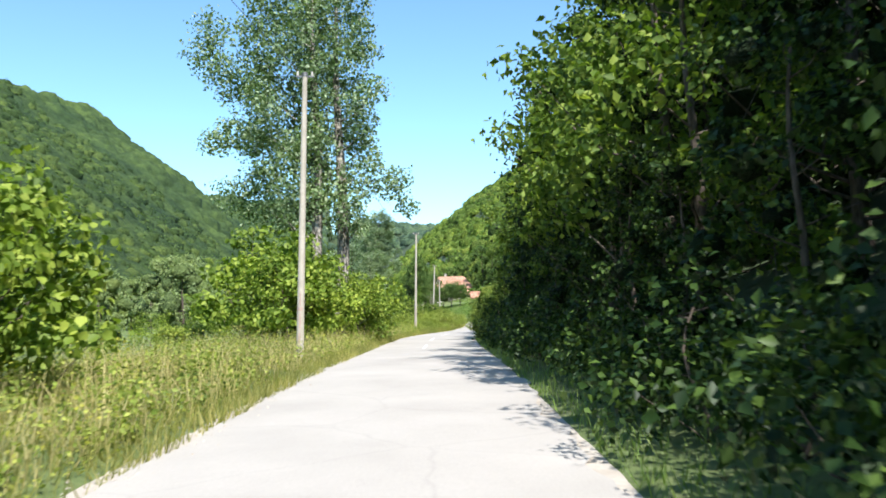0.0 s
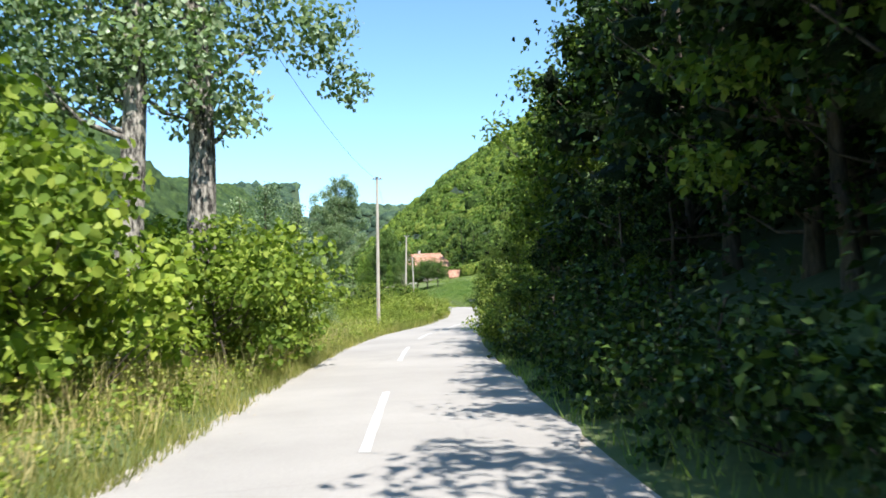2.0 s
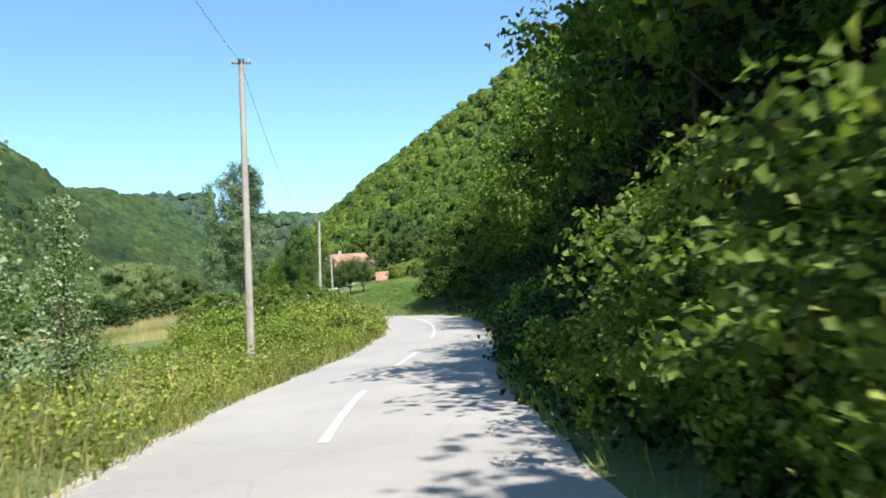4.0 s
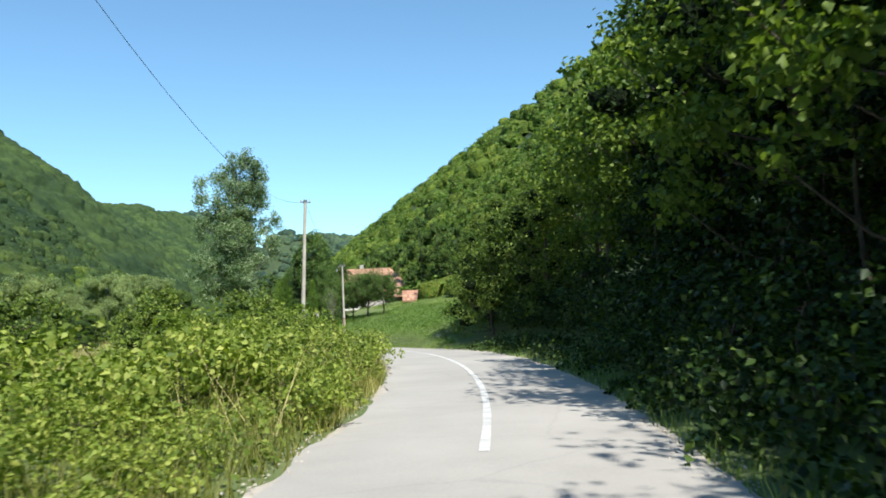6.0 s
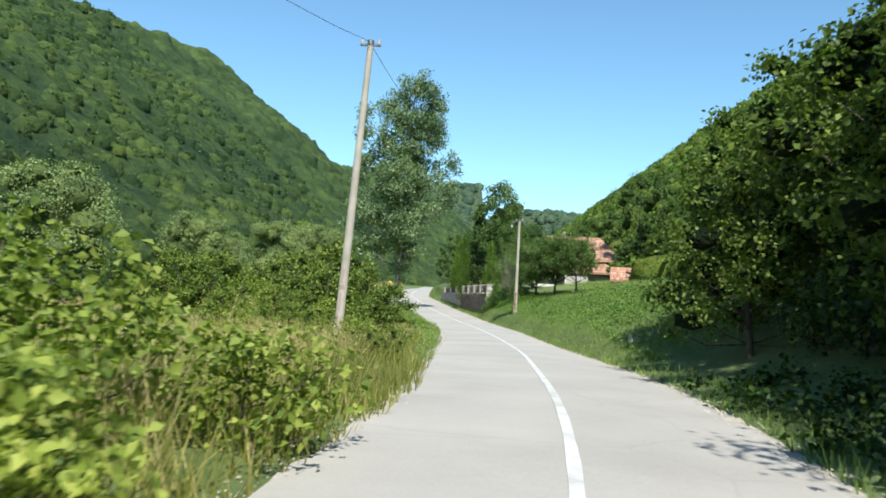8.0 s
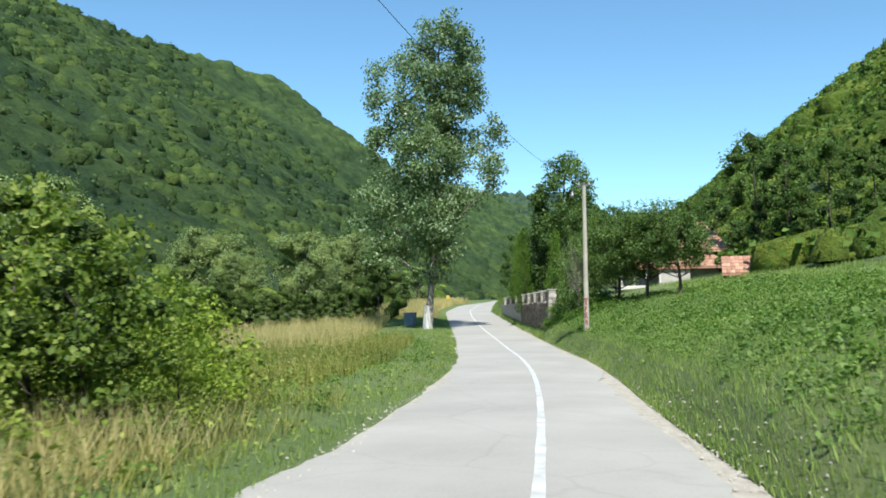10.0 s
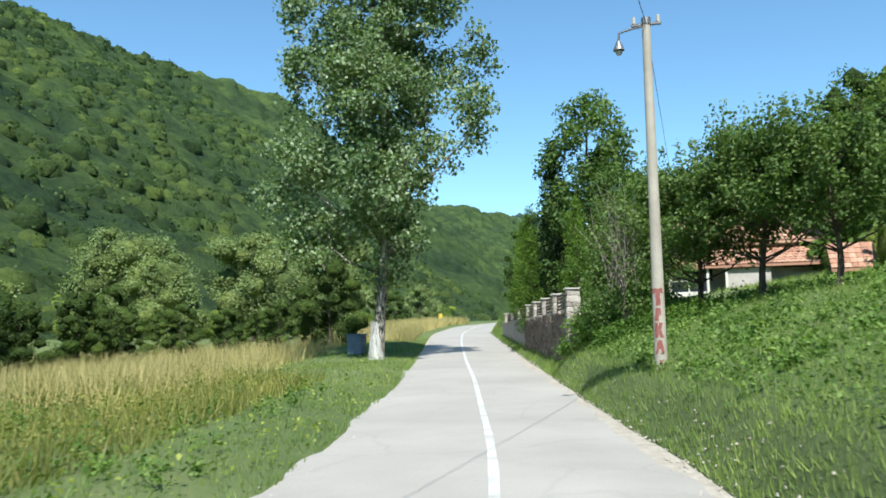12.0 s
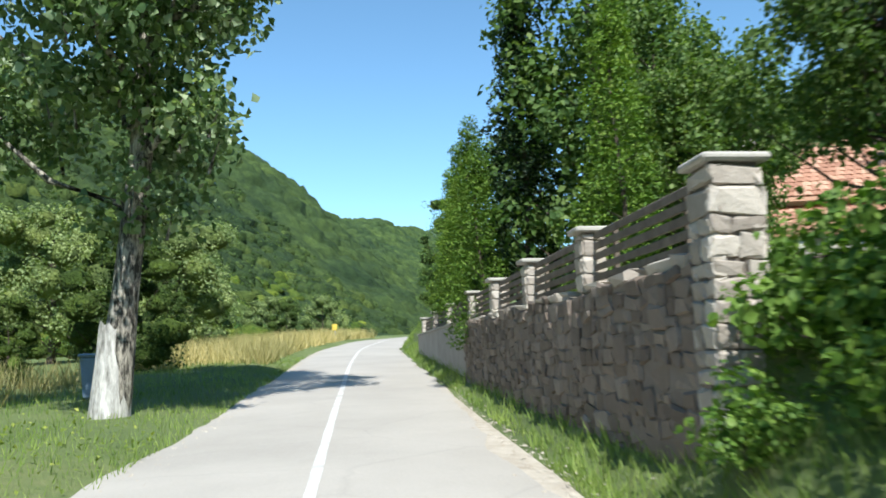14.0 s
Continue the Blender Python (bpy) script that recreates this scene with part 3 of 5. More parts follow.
sapling = plant("forest_tree", "low young broadleaf tree at the forest edge", "tree", boughs(rnd, 0.5, 4.6, 1.4, 15, 0.6, dome), 2700, 0.125, M_FOREST_SHADED, 36, dict(top=(0.1, 0, 4.2), r0=0.07, r1=0.02, every=6), group="forest edge trees", inner=0.25, core=M_BOUGH_SHADE, shrink=0.45)
back = plant("forest_tree", "tall broadleaf tree standing deeper in the forest", "tree", boughs(rnd, 1.4, 11.2, 2.7, 20, 1.7, dome, 0.7), 1900, 0.26, M_FOREST_SHADED, 37,
             dict(top=(0, 0, 10.5), r0=0.18, r1=0.04, every=6), group="forest trees", core=M_BOUGH_SHADE, shrink=0.4)
random.seed(5)
used = set()


def edge_x(y, d):
    return float(road_x(y)) + HALF + d


# stretches where only low growth stands, so that the sun reaches the trees behind them
GLADES = ((40, 54), (68, 76), (86, 93))
i = 0
y = -14.0
while y < 101:
    low = random.random() < 0.4 or any(a < y < b for a, b in GLADES)
    sc = random.uniform(0.4, 0.58) if low else random.uniform(0.84, 1.14)
    d = (2.1 if low else 4.5) + 0.25 * float(sstep(28, 38, y)) + 0.6 * float(sstep(42, 58, y)) + 0.3 * float(sstep(76, 88, y)) + 1.1 * float(sstep(92, 100, y)) + random.uniform(-0.2, 0.4)
    if low and 43 < y < 62:
        d += 1.7
    src = sapling if low else forest[i % 3]
    sc *= 1.9 if low else 1.0
    if y > 98:
        sc *= 0.8
    if src.name in used:
        put(src, edge_x(y, d), y, sc, sink=0.2)
    else:
        place(src, edge_x(y, d), y, sc)
        used.add(src.name)
    y += random.uniform(2.4, 3.4)
    i += 1
place(back, edge_x(8, 7), 8)
if sapling.name not in used:
    place(sapling, edge_x(50, 2.4), 50)
put(forest[2], 12.5, 112.0, 0.85)
put(forest[1], 14.5, 117.5, 0.8)
y = -12.0
while y < 99:
    for d in ((6.0, 9.5, 13.0) if int(y) % 2 == 0 else (6.8, 11.0)):
        put(back, edge_x(y, d + random.uniform(-0.8, 0.8)), y + random.uniform(-1, 1), random.uniform(0.85, 1.15), sink=0.3)
    y += 3.9
end_tree = plant("edge_tree", "rounded sunlit tree where the forest ends", "tree", boughs(rnd, 0.7, 5.6, 2.2, 22, 0.98, dome), 7000, 0.145, M_HAZEL_DARK, 48, dict(top=(0, 0, 5), r0=0.12, r1=0.03, every=6), core=M_BOUGH_SHADE, shrink=0.45, group="trees where the forest ends", inner=0.25)
place(end_tree, 7.9, 112.6, 0.95)
for x, y, s in ((10.2, 116.6, 0.8), (12.0, 120.0, 0.85), (11.2, 113.6, 1.15), (13.6, 117.0, 1.25), (15.8, 121.2, 1.2), (9.3, 108.4, 0.95), (9.3, 104.0, 1.05), (7.6, 109.6, 0.8), (8.9, 110.6, 1.1)):
    put(end_tree, x, y, s)
# light-leaved trees stand where the forest edge catches sun; their colour carries it
ash = plant("ash_tree", "ash leaning out of the forest edge, sunlight put into its light leaves", "tree", boughs(rnd, 1.6, 6.8, 2.1, 18, 0.85, dome, 0.5), 4200, 0.16, M_ASH_SUNLIT, 49, dict(top=(0, 0, 5.8), r0=0.12, r1=0.03, every=6), group="ash trees at the forest edge", inner=0.25)
ash_low = plant("ash_tree", "low young ash at the forest edge, sunlight put into its leaves", "tree", boughs(np.random.default_rng(52), 1.6, 6.8, 2.1, 18, 0.85, dome, 0.5), 1500, 0.25, M_ASH_SUNLIT, 53, dict(top=(0, 0, 5.8), r0=0.12, r1=0.03, every=6), group="ash trees at the forest edge", inner=0.25)
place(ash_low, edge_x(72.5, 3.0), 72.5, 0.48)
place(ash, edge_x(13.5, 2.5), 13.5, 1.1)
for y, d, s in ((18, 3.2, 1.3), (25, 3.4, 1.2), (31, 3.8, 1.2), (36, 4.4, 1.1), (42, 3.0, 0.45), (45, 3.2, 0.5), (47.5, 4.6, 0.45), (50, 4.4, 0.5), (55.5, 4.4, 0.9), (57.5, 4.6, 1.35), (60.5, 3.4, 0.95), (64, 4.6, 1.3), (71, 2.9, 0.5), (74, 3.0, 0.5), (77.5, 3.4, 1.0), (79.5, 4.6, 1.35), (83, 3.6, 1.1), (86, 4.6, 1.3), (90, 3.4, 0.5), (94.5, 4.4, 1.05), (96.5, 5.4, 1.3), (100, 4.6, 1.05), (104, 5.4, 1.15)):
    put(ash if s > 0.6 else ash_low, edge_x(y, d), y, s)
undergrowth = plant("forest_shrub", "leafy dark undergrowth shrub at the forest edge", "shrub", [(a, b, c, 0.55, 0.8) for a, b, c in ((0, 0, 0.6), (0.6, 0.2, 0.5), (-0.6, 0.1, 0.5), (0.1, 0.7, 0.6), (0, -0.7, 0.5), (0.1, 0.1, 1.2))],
                    1000, 0.105, M_FOREST_SHADED, 51, dict(top=(0, 0, 1.2), r0=0.03, r1=0.01), group="forest undergrowth")
place(undergrowth, edge_x(20, 1.0), 20)
y = -4.0
while y < 108:
    put(undergrowth, edge_x(y, 0.95 + 1.3 * float(sstep(42, 45, y) - sstep(58, 62, y)) + 1.6 * float(sstep(86, 94, y)) + random.uniform(0, 0.5)), y, random.uniform(0.75, 1.2))
    y += random.uniform(1.4, 2.2)
y = 80.0
while y < 107:
    d = random.uniform(2.2, 3.4) + 0.8 * float(sstep(88, 96, y))
    put(undergrowth, edge_x(y, d), y, random.uniform(1.2, 1.7))
    # light leaves here paint sun onto the low edge
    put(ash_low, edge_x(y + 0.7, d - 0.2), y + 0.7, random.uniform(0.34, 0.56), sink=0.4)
    y += random.uniform(1.7, 2.3)

# hazel shrubs beside the road
hz = []
for k in range(2):
    bl = boughs(rnd, 0.4, 2.5, 1.35, 13, 0.72, dome, 0.7)
    hz.append(plant("hazel_shrub", "bright-green hazel shrub with large round leaves", "shrub", bl, 2300, 0.128, M_HAZEL, 60 + k, dict(top=(0, 0, 1.7), r0=0.028, r1=0.01, every=3), group="hazel shrubs", width=0.42, rounded=True, inner=0.3))
place(hz[0], -5.5, 44.5, 1.12)
place(hz[1], -6.3, 34.0, 1.38)
for x, y, s in ((-4.9, 47.8, 1.0), (-6.9, 46.5, 1.02), (-7.6, 36.5, 1.36), (-6.8, 39.0, 1.35), (-5.6, 36.4, 1.05), (-8.4, 41.0, 1.3), (-4.2, 41.4, 0.78), (-4.2, 43.9, 0.92), (-4.0, 46.4, 0.88),
                (-6.9, 12.0, 1.2), (-7.9, 14.6, 1.25), (-7.4, 10.2, 1.1)):
    put(random.choice(hz), x, y, s)
hzf = plant("hazel_shrub", "green leafy shrub standing back from the road", "shrub", boughs(rnd, 0.4, 2.5, 1.4, 12, 0.75, dome, 0.7), 2700, 0.115, M_HAZEL, 66, dict(top=(0, 0, 2.0), r0=0.05, r1=0.015, every=6), group="hazel shrubs", width=0.42, inner=0.3)
place(hzf, -11, 47, 0.9)
for x, y, s in ((-17, 50, 0.9), (-14.5, 52, 1.0), (-22, 52, 1.1),
                (-0.2, 95.5, 0.78), (-1.9, 96.0, 0.85), (-0.9, 91.2, 0.6), (-2.5, 92.6, 0.68), (-4.6, 96.6, 0.8),
                (-4.2, 121.0, 0.8), (-5.8, 122.5, 0.95), (-9.8, 123.0, 1.0), (-2.6, 118.6, 0.5)):
    put(hzf, x, y, s)

vs = plant("verge_shrub", "leafy mid-green shrub with pale flower heads among the grass", "shrub", boughs(rnd, 0.35, 2.6, 1.3, 16, 0.62, dome, 0.7), 3400, 0.1, M_SHRUB, 67, dict(top=(0, 0, 2.0), r0=0.04, r1=0.012, every=6), group="verge shrubs", width=0.42, inner=0.3, core=M_IN_ALDER, shrink=0.4)
place(vs, -4.6, 118.2, 1.12)
for x, y, s in ((-6.2, 119.4, 0.92), (-3.3, 117.6, 0.74), (-9.0, 118.8, 0.86), (-10.8, 119.6, 0.92), (-12.6, 121.0, 0.7), (-5.4, 115.4, 0.5), (-1.1, 112.4, 0.52), (-1.7, 113.0, 0.44), (0.3, 106.6, 0.24), (0.0, 106.0, 0.2), (-3.9, 113.6, 0.42), (-7.4, 116.0, 0.5), (-1.8, 108.6, 0.3), (-3.4, 89.4, 0.62), (-1.6, 92.8, 0.74), (-5.4, 87.4, 0.7), (-0.2, 88.8, 0.5), (-4.2, 93.6, 0.8)):
    put(vs, x, y, s)

# bramble hedge along the inside of the bend
br = []
for k in range(3):
    bl = boughs(rnd, 0.3, 1.05, 0.95, 8, 0.5, lambda s: 1.0 - 0.45 * s, 0.7)
    br.append(plant("bramble_bush", "tangled yellow-green bramble bush on the verge", "bush", bl, 1150, 0.105, M_BRAMBLE, 70 + k, dict(top=(0, 0, 0.8), r0=0.02, r1=0.008, every=6), group="brambles on the verge", inner=0.3))
place(br[0], 0.2, 82)
place(br[1], -0.6, 86)
place(br[2], -1.2, 79)
y = 72.5
while y < 97.5:
    dmax = 8.0 if y < 84 else 5.0
    d = 0.55 + (0.5 if y < 74 else 0)
    while d < dmax:
        put(random.choice(br), float(road_x(y)) - HALF - d + random.uniform(-0.3, 0.3), y + random.uniform(-0.6, 0.6), random.uniform(0.65, 1.3) * (0.7 if d < 1.5 else 1.0) * (0.62 if y < 80 else 1.0))
        d += random.uniform(1.2, 1.7)
    y += random.uniform(1.5, 1.9)
for x, y, sc in ((-13, 24, 1.2), (-15.5, 28, 1.3), (-17, 24, 1.2), (-12, 30, 1.0), (-19, 33, 1.4), (-10.5, 33, 0.9), (-0.4, 107.0, 0.6)):
    put(random.choice(br), x, y, sc)
for k in range(8):
    put(random.choice(br), -4.0 - rnd.uniform(0, 9), 118 + rnd.uniform(0, 7), rnd.uniform(0.6, 1.1))
for x, y, sc in ((-2.9, 112.2, 0.6), (-5.0, 111.4, 0.6), (-4.4, 116.2, 1.0), (-8.5, 118.5, 0.9), (-2.9, 115.5, 0.7), (-2.2, 105.4, 0.4), (-3.6, 107.2, 0.45)):
    put(random.choice(br), x, y, sc)

# sunlit low bushes at the foot of the forest
for y in (47.0, 49.0, 50.5, 52.6, 54.8, 57.0, 59.5, 62.0):
    put(random.choice(br), edge_x(y, random.uniform(0.7, 1.1)), y, random.uniform(0.6, 0.95))
for y, d, sc in ((45.2, 0.8, 0.6), (46.6, 0.75, 0.72), (48.2, 0.8, 0.8), (49.8, 0.75, 0.84), (51.4, 1.0, 0.8), (53.4, 1.1, 0.85), (55.6, 1.2, 0.8)):
    put(vs, edge_x(y, d + 0.1), y, sc * 0.92)
for y in (67.5, 69.0, 71.2):
    put(random.choice(br), edge_x(y, 1.3), y, random.uniform(0.8, 1.1), zscale=1.3)


# poplars
def poplar(name, label, x, y, base_h, top_h, radius, n_leaf, seed, trunks, size=0.17, lobe=1.0, extra=(), count=120):
    rng = np.random.default_rng(seed)
    ob = thing(name, x, y, h(x, y), label, "poplar tree")
    shape = lambda s: float(np.interp(s, [0, 0.1, 0.3, 0.6, 0.85, 1.0], [0.5, 0.85, 1.0, 0.98, 0.76, 0.3]))
    allb = []
    for j, (tx, ty, tr, tt) in enumerate(trunks):
        bl = column_blobs(rng, base_h, tt, radius, count, shape, 0.95)
        bl = [(b[0] + tx * (lobe if tx < 0 else 1.0), b[1] + ty, *b[2:]) for b in bl]
        allb += bl
        tv, tf = limb_tubes(rng, (tx, ty, -0.3), bl, (tx + 0.2, ty, tt * 0.93), tr, 0.04, 0.5, 2, 0.3)
        fast_mesh("trunk", tv, tf, M_POPBARK, ob)
    allb += list(extra)
    pts, outw = crown_points(allb, n_leaf, rng, 0.3)
    lv, lt = leaves(pts, outw, size, rng, up=0.1, width=0.42, droop=0.8)
    fast_mesh("crown", lv, lt, M_POPLAR, ob)
    return ob


poplar("poplar_tree", "two tall poplars grown together behind the hazels", -5.9, 43.6, 5.6, 17.5, 2.55, 42000, 80, [(-0.6, -0.8, 0.36, 20.5), (0.55, 0.6, 0.4, 22.0)], 0.18, 3.0,
       [(4.0, 3.2, 7.1, 0.7, 0.8), (3.3, 2.5, 7.8, 0.8, 0.8), (2.6, 2.0, 8.5, 0.9, 0.9), (3.6, 2.8, 8.6, 0.8, 0.9),
        (-5.4, 0.0, 14.0, 1.2, 0.8), (-6.2, 0.3, 15.0, 1.1, 0.9), (-4.6, 0.2, 13.0, 1.1, 0.8), (-5.8, 0.1, 16.2, 1.1, 0.9), (-4.6, 0.0, 10.8, 1.2, 0.8), (-5.6, 0.0, 10.2, 1.0, 0.7), (-3.8, 0.3, 10.2, 1.1, 0.8), (-4.8, 0.0, 7.6, 1.1, 0.8), (-4.0, 0.2, 7.0, 1.2, 0.8), (-3.4, 0.0, 8.2, 1.1, 0.9)], 62)
# the poplar by the road: an open crown of upright lobes (x, y, z, radius, half height)
LOBES = ((1.2, 0.3, 17.4, 1.7, 2.5), (0.2, -0.6, 14.5, 2.1, 2.4), (1.9, 0.6, 14.0, 1.8, 2.4), (-1.4, 0.4, 13.0, 1.5, 2.4), (0.4, 0.0, 11.2, 2.3, 2.0), (1.4, 0.2, 19.6, 0.8, 1.1),
         (-3.1, -0.6, 15.6, 0.9, 2.4), (-3.3, -0.4, 12.2, 1.05, 1.8), (3.7, 1.0, 11.6, 1.35, 2.2), (4.3, 1.1, 9.6, 0.85, 1.0),
         (-1.2, -0.6, 8.6, 2.2, 1.9), (-3.2, -1.0, 7.6, 1.6, 1.9), (1.2, 0.6, 8.0, 2.0, 1.8), (-0.4, 0.8, 5.4, 2.0, 1.5), (-2.5, -0.4, 5.2, 1.4, 1.3), (1.4, -0.2, 5.2, 1.2, 1.2), (0.0, 0.2, 3.5, 1.0, 0.8),
         (-1.3, 0.0, 17.2, 1.3, 1.7), (2.7, 0.4, 16.3, 1.2, 2.0), (-0.2, 0.3, 18.8, 1.0, 1.1), (2.6, -0.3, 18.2, 0.8, 1.2),
         (0.3, 2.4, 12.5, 1.6, 2.9), (0.2, -2.4, 11.0, 1.5, 2.6), (-0.5, 2.3, 7.5, 1.7, 2.0), (0.6, -2.2, 7.0, 1.6, 2.0))
rng = np.random.default_rng(83)
pop2 = thing("poplar_tree", -12.85, 161.7, h(-12.85, 161.7), "tall poplar with limewashed trunk foot beside the road", "poplar tree")
clumps = []
for lx, ly, lz, lr, lh in LOBES:
    for k in range(int(5 + 8.5 * lr * lr * lh / 1.9)):
        d = rng.normal(0, 1, 3)
        d *= rng.uniform(0.45, 1.0) / np.linalg.norm(d)
        clumps.append((lx + d[0] * lr, ly + d[1] * lr, lz + d[2] * lh, rng.uniform(0.38, 0.82), 0.85))
tv, tf = limb_tubes(rng, (0, 0, -0.3), [(*q[:3], 1, 1) for q in LOBES], (0.9, 0.2, 18.5), 0.24, 0.05, 0.5, 1, 0.42)
fast_mesh("trunk", tv, tf, M_POPBARK, pop2)
tv, tf = join([tube([(q[0] * 0.9, q[1] * 0.9, q[2] - 0.5), q[:3]], [0.035, 0.01], 4) for q in clumps[::3]])
tagged(fast_mesh("twig", tv, tf, M_POPBARK, pop2), kind="stuff")
pts, outw = crown_points(clumps, 62000, rng, 0.2)
fast_mesh("crown", *leaves(pts, outw, 0.175, rng, up=0.2, width=0.42, droop=0.7), M_POPLAR, pop2)
lv, lf = tube([(0, 0, -0.1), (0.01, 0.02, 0.4), (0.025, 0.04, 0.85), (0.035, 0.055, 1.25), (0.042, 0.062, 1.5)], [0.345, 0.31, 0.285, 0.268, 0.256], 18)
_r = random.Random(3)
lv = [Vector(p) + Vector((0, 0, _r.uniform(-0.14, 0.1) if p.z > 1.4 else 0)) for p in lv]
lime = fast_mesh("limewash", *join([(lv, lf)]), M_LIME, pop2)
tagged(lime, "white limewash on the trunk foot")
young = plant("young_poplar", "slender young poplar behind the verge shrubs", "poplar tree", column_blobs(rnd, 0.8, 6.2, 1.1, 40, lambda s: 1.0 - 0.7 * s, 0.5), 5500, 0.11, M_POPLAR, 90, dict(top=(0, 0, 6.2), r0=0.08, r1=0.02), group="young poplars")
place(young, -6.2, 59.0)
for x, y, s in ((-7.6, 60.5, 0.95), (-5.2, 60.0, 0.9), (-9.4, 59.0, 0.7), (-4.4, 62, 0.55)):
    put(young, x, y, s)

# willows by the stream
wl_t = plant("willow_tree", "round silver-green willow by the stream", "willow tree", boughs(rnd, 1.0, 9.4, 3.7, 17, 1.9, dome, 0.8), 14000, 0.2, M_WILLOW, 95, dict(top=(0, 0, 8), r0=0.25, r1=0.05, every=6), core=M_IN_WILLOW, shrink=0.7, group="willows by the stream", up=0.8)
wl_f = plant("willow_tree", "round silver-green willow farther along the stream", "willow tree", boughs(rnd, 1.0, 9.4, 3.7, 17, 1.9, dome, 0.8), 2600, 0.3, M_WILLOW, 96, dict(top=(0, 0, 8), r0=0.25, r1=0.05, every=6), core=M_IN_WILLOW, shrink=0.64, group="willows by the stream", up=0.8)
place(wl_f, -36, 205, 0.9)
place(wl_t, -52.0, 171, 1.45)
for x, y, s in ((-43.5, 186, 0.66), (-34.4, 190, 0.6), (-30.4, 196, 0.58), (-38.6, 184, 0.5), (-58.5, 172, 1.2), (-58, 160, 1.1), (-64, 190, 1.2), (-47, 232, 1.0), (-52, 228, 0.8), (-60, 255, 1.1), (-60, 282, 0.9), (-44, 214, 0.6),
                (-38, 95, 0.8), (-46, 108, 0.9), (-55, 122, 0.9), (-34, 122, 0.7), (-30, 75, 0.8), (-38, 60, 0.9), (-25, 50, 0.75), (-48, 80, 1.0), (-31, 38, 0.9), (-22, 34, 0.7), (-20, 66, 0.7), (-44, 140, 0.8), (-58, 300, 1.0), (-70, 340, 1.1), (-75, 310, 1)):
    put(wl_t if x > -56 and 165 < y < 200 else wl_f, x, y, s)
dk = plant("alder_tree", "dark-green alder at the edge of the meadow", "tree", boughs(rnd, 0.6, 8.6, 3.0, 22, 1.35, dome, 0.75), 4700, 0.2, M_ALDER, 97, dict(top=(0, 0, 6), r0=0.16, r1=0.03, every=6), core=M_IN_ALDER, shrink=0.74, group="alders at the meadow edge")
place(dk, -21.5, 176, 0.62)
for x, y, s in ((-26, 167.6, 0.55), (-27.6, 165.6, 0.48), (-28.2, 162.8, 0.66), (-25.0, 170.4, 0.5), (-29.6, 159.0, 0.6), (-27.4, 156.4, 0.7), (-25.6, 152.6, 0.56), (-31.5, 155.4, 0.64), (-31.0, 150.5, 0.7), (-27.5, 148.0, 0.56), (-36, 150, 0.55), (-38, 145, 0.5),
                (-33.5, 163, 0.74), (-38, 158, 0.58), (-42, 152, 0.52), (-24.5, 173.0, 0.5), (-22.4, 171.4, 0.55), (-23.6, 178, 0.56), (-28, 175, 0.5), (-33, 171, 0.62), (-37.5, 167, 0.6), (-44, 163, 0.56), (-45, 250, 1.0), (-26.5, 188, 0.6), (-10, 60, 0.6), (-14, 64, 0.7), (-40, 215, 0.8), (-32.8, 158.2, 0.7), (-30.6, 161.8, 0.68), (-34.6, 155.2, 0.66), (-29.4, 165.2, 0.6), (-33, 152.4, 0.6), (-29.6, 153.2, 0.62), (-27.6, 168.8, 0.52)):
    put(dk, x, y, s * random.uniform(0.92, 1.15), zscale=random.uniform(0.85, 1.1))

# garden plants by the wall and the house
th = plant("thuja", "tall narrow green thuja behind the stone wall", "thuja", column_blobs(rnd, 0.3, 5.6, 0.95, 40, lambda s: (1.02 - s) ** 0.6, 0.38), 9500, 0.095, M_THUJA, 101, dict(top=(0, 0, 5), r0=0.06, r1=0.02, every=3), group="thujas behind the wall", up=0.8, droop=-1.2, width=0.25)
place(th, -8.5, 171.8, 0.97)
for x, y, s in ((-9.2, 174.2, 0.95), (-9.9, 176.8, 0.9), (-4.6, 161.2, 0.8), (-7.67, 167.9, 0.87), (-10.6, 180, 0.8)):
    put(th, x, y, s)
mp = plant("walnut_tree", "large leafy green tree in the garden", "tree", column_blobs(rnd, 1.5, 11.5, 3.3, 64, dome, 0.85), 11500, 0.23, M_MAPLE, 105, dict(top=(0, 0, 10), r0=0.16, r1=0.04, every=2), group="garden trees", inner=0.25)
mpf = plant("walnut_tree", "leafy green tree behind the shed", "tree", boughs(rnd, 1.2, 11.5, 3.1, 26, 1.3, dome, 0.8), 4200, 0.24, M_MAPLE, 107, dict(top=(0, 0, 10), r0=0.16, r1=0.04, every=6), core=M_IN_ALDER, shrink=0.58, group="garden trees", inner=0.25)
# conifer added where the garden lies in shade; its colour paints that shade
spruce = plant("spruce", "near-black conifer added for the deep shade behind the garden wall", "spruce", column_blobs(rnd, 0.4, 9.8, 1.5, 60, lambda s: (1.03 - s) ** 0.7, 0.55), 7000, 0.17, M_GARDEN_SHADE, 106, dict(top=(0, 0, 9), r0=0.12, r1=0.03, every=3), up=0.4, droop=0.6, width=0.25, inner=0.3)
place(spruce, -6.7, 168.6, 0.82)
place(mp, -5.0, 168.6, 0.86)
for x, y, s in ((-4.4, 170.8, 0.8), (-8.0, 178.5, 0.66), (-3.2, 173.5, 0.6), (-3.7, 166.4, 0.62), (-1.9, 171.6, 0.62)):
    put(mp, x, y, s)
place(mpf, 8.0, 177.5, 0.86)
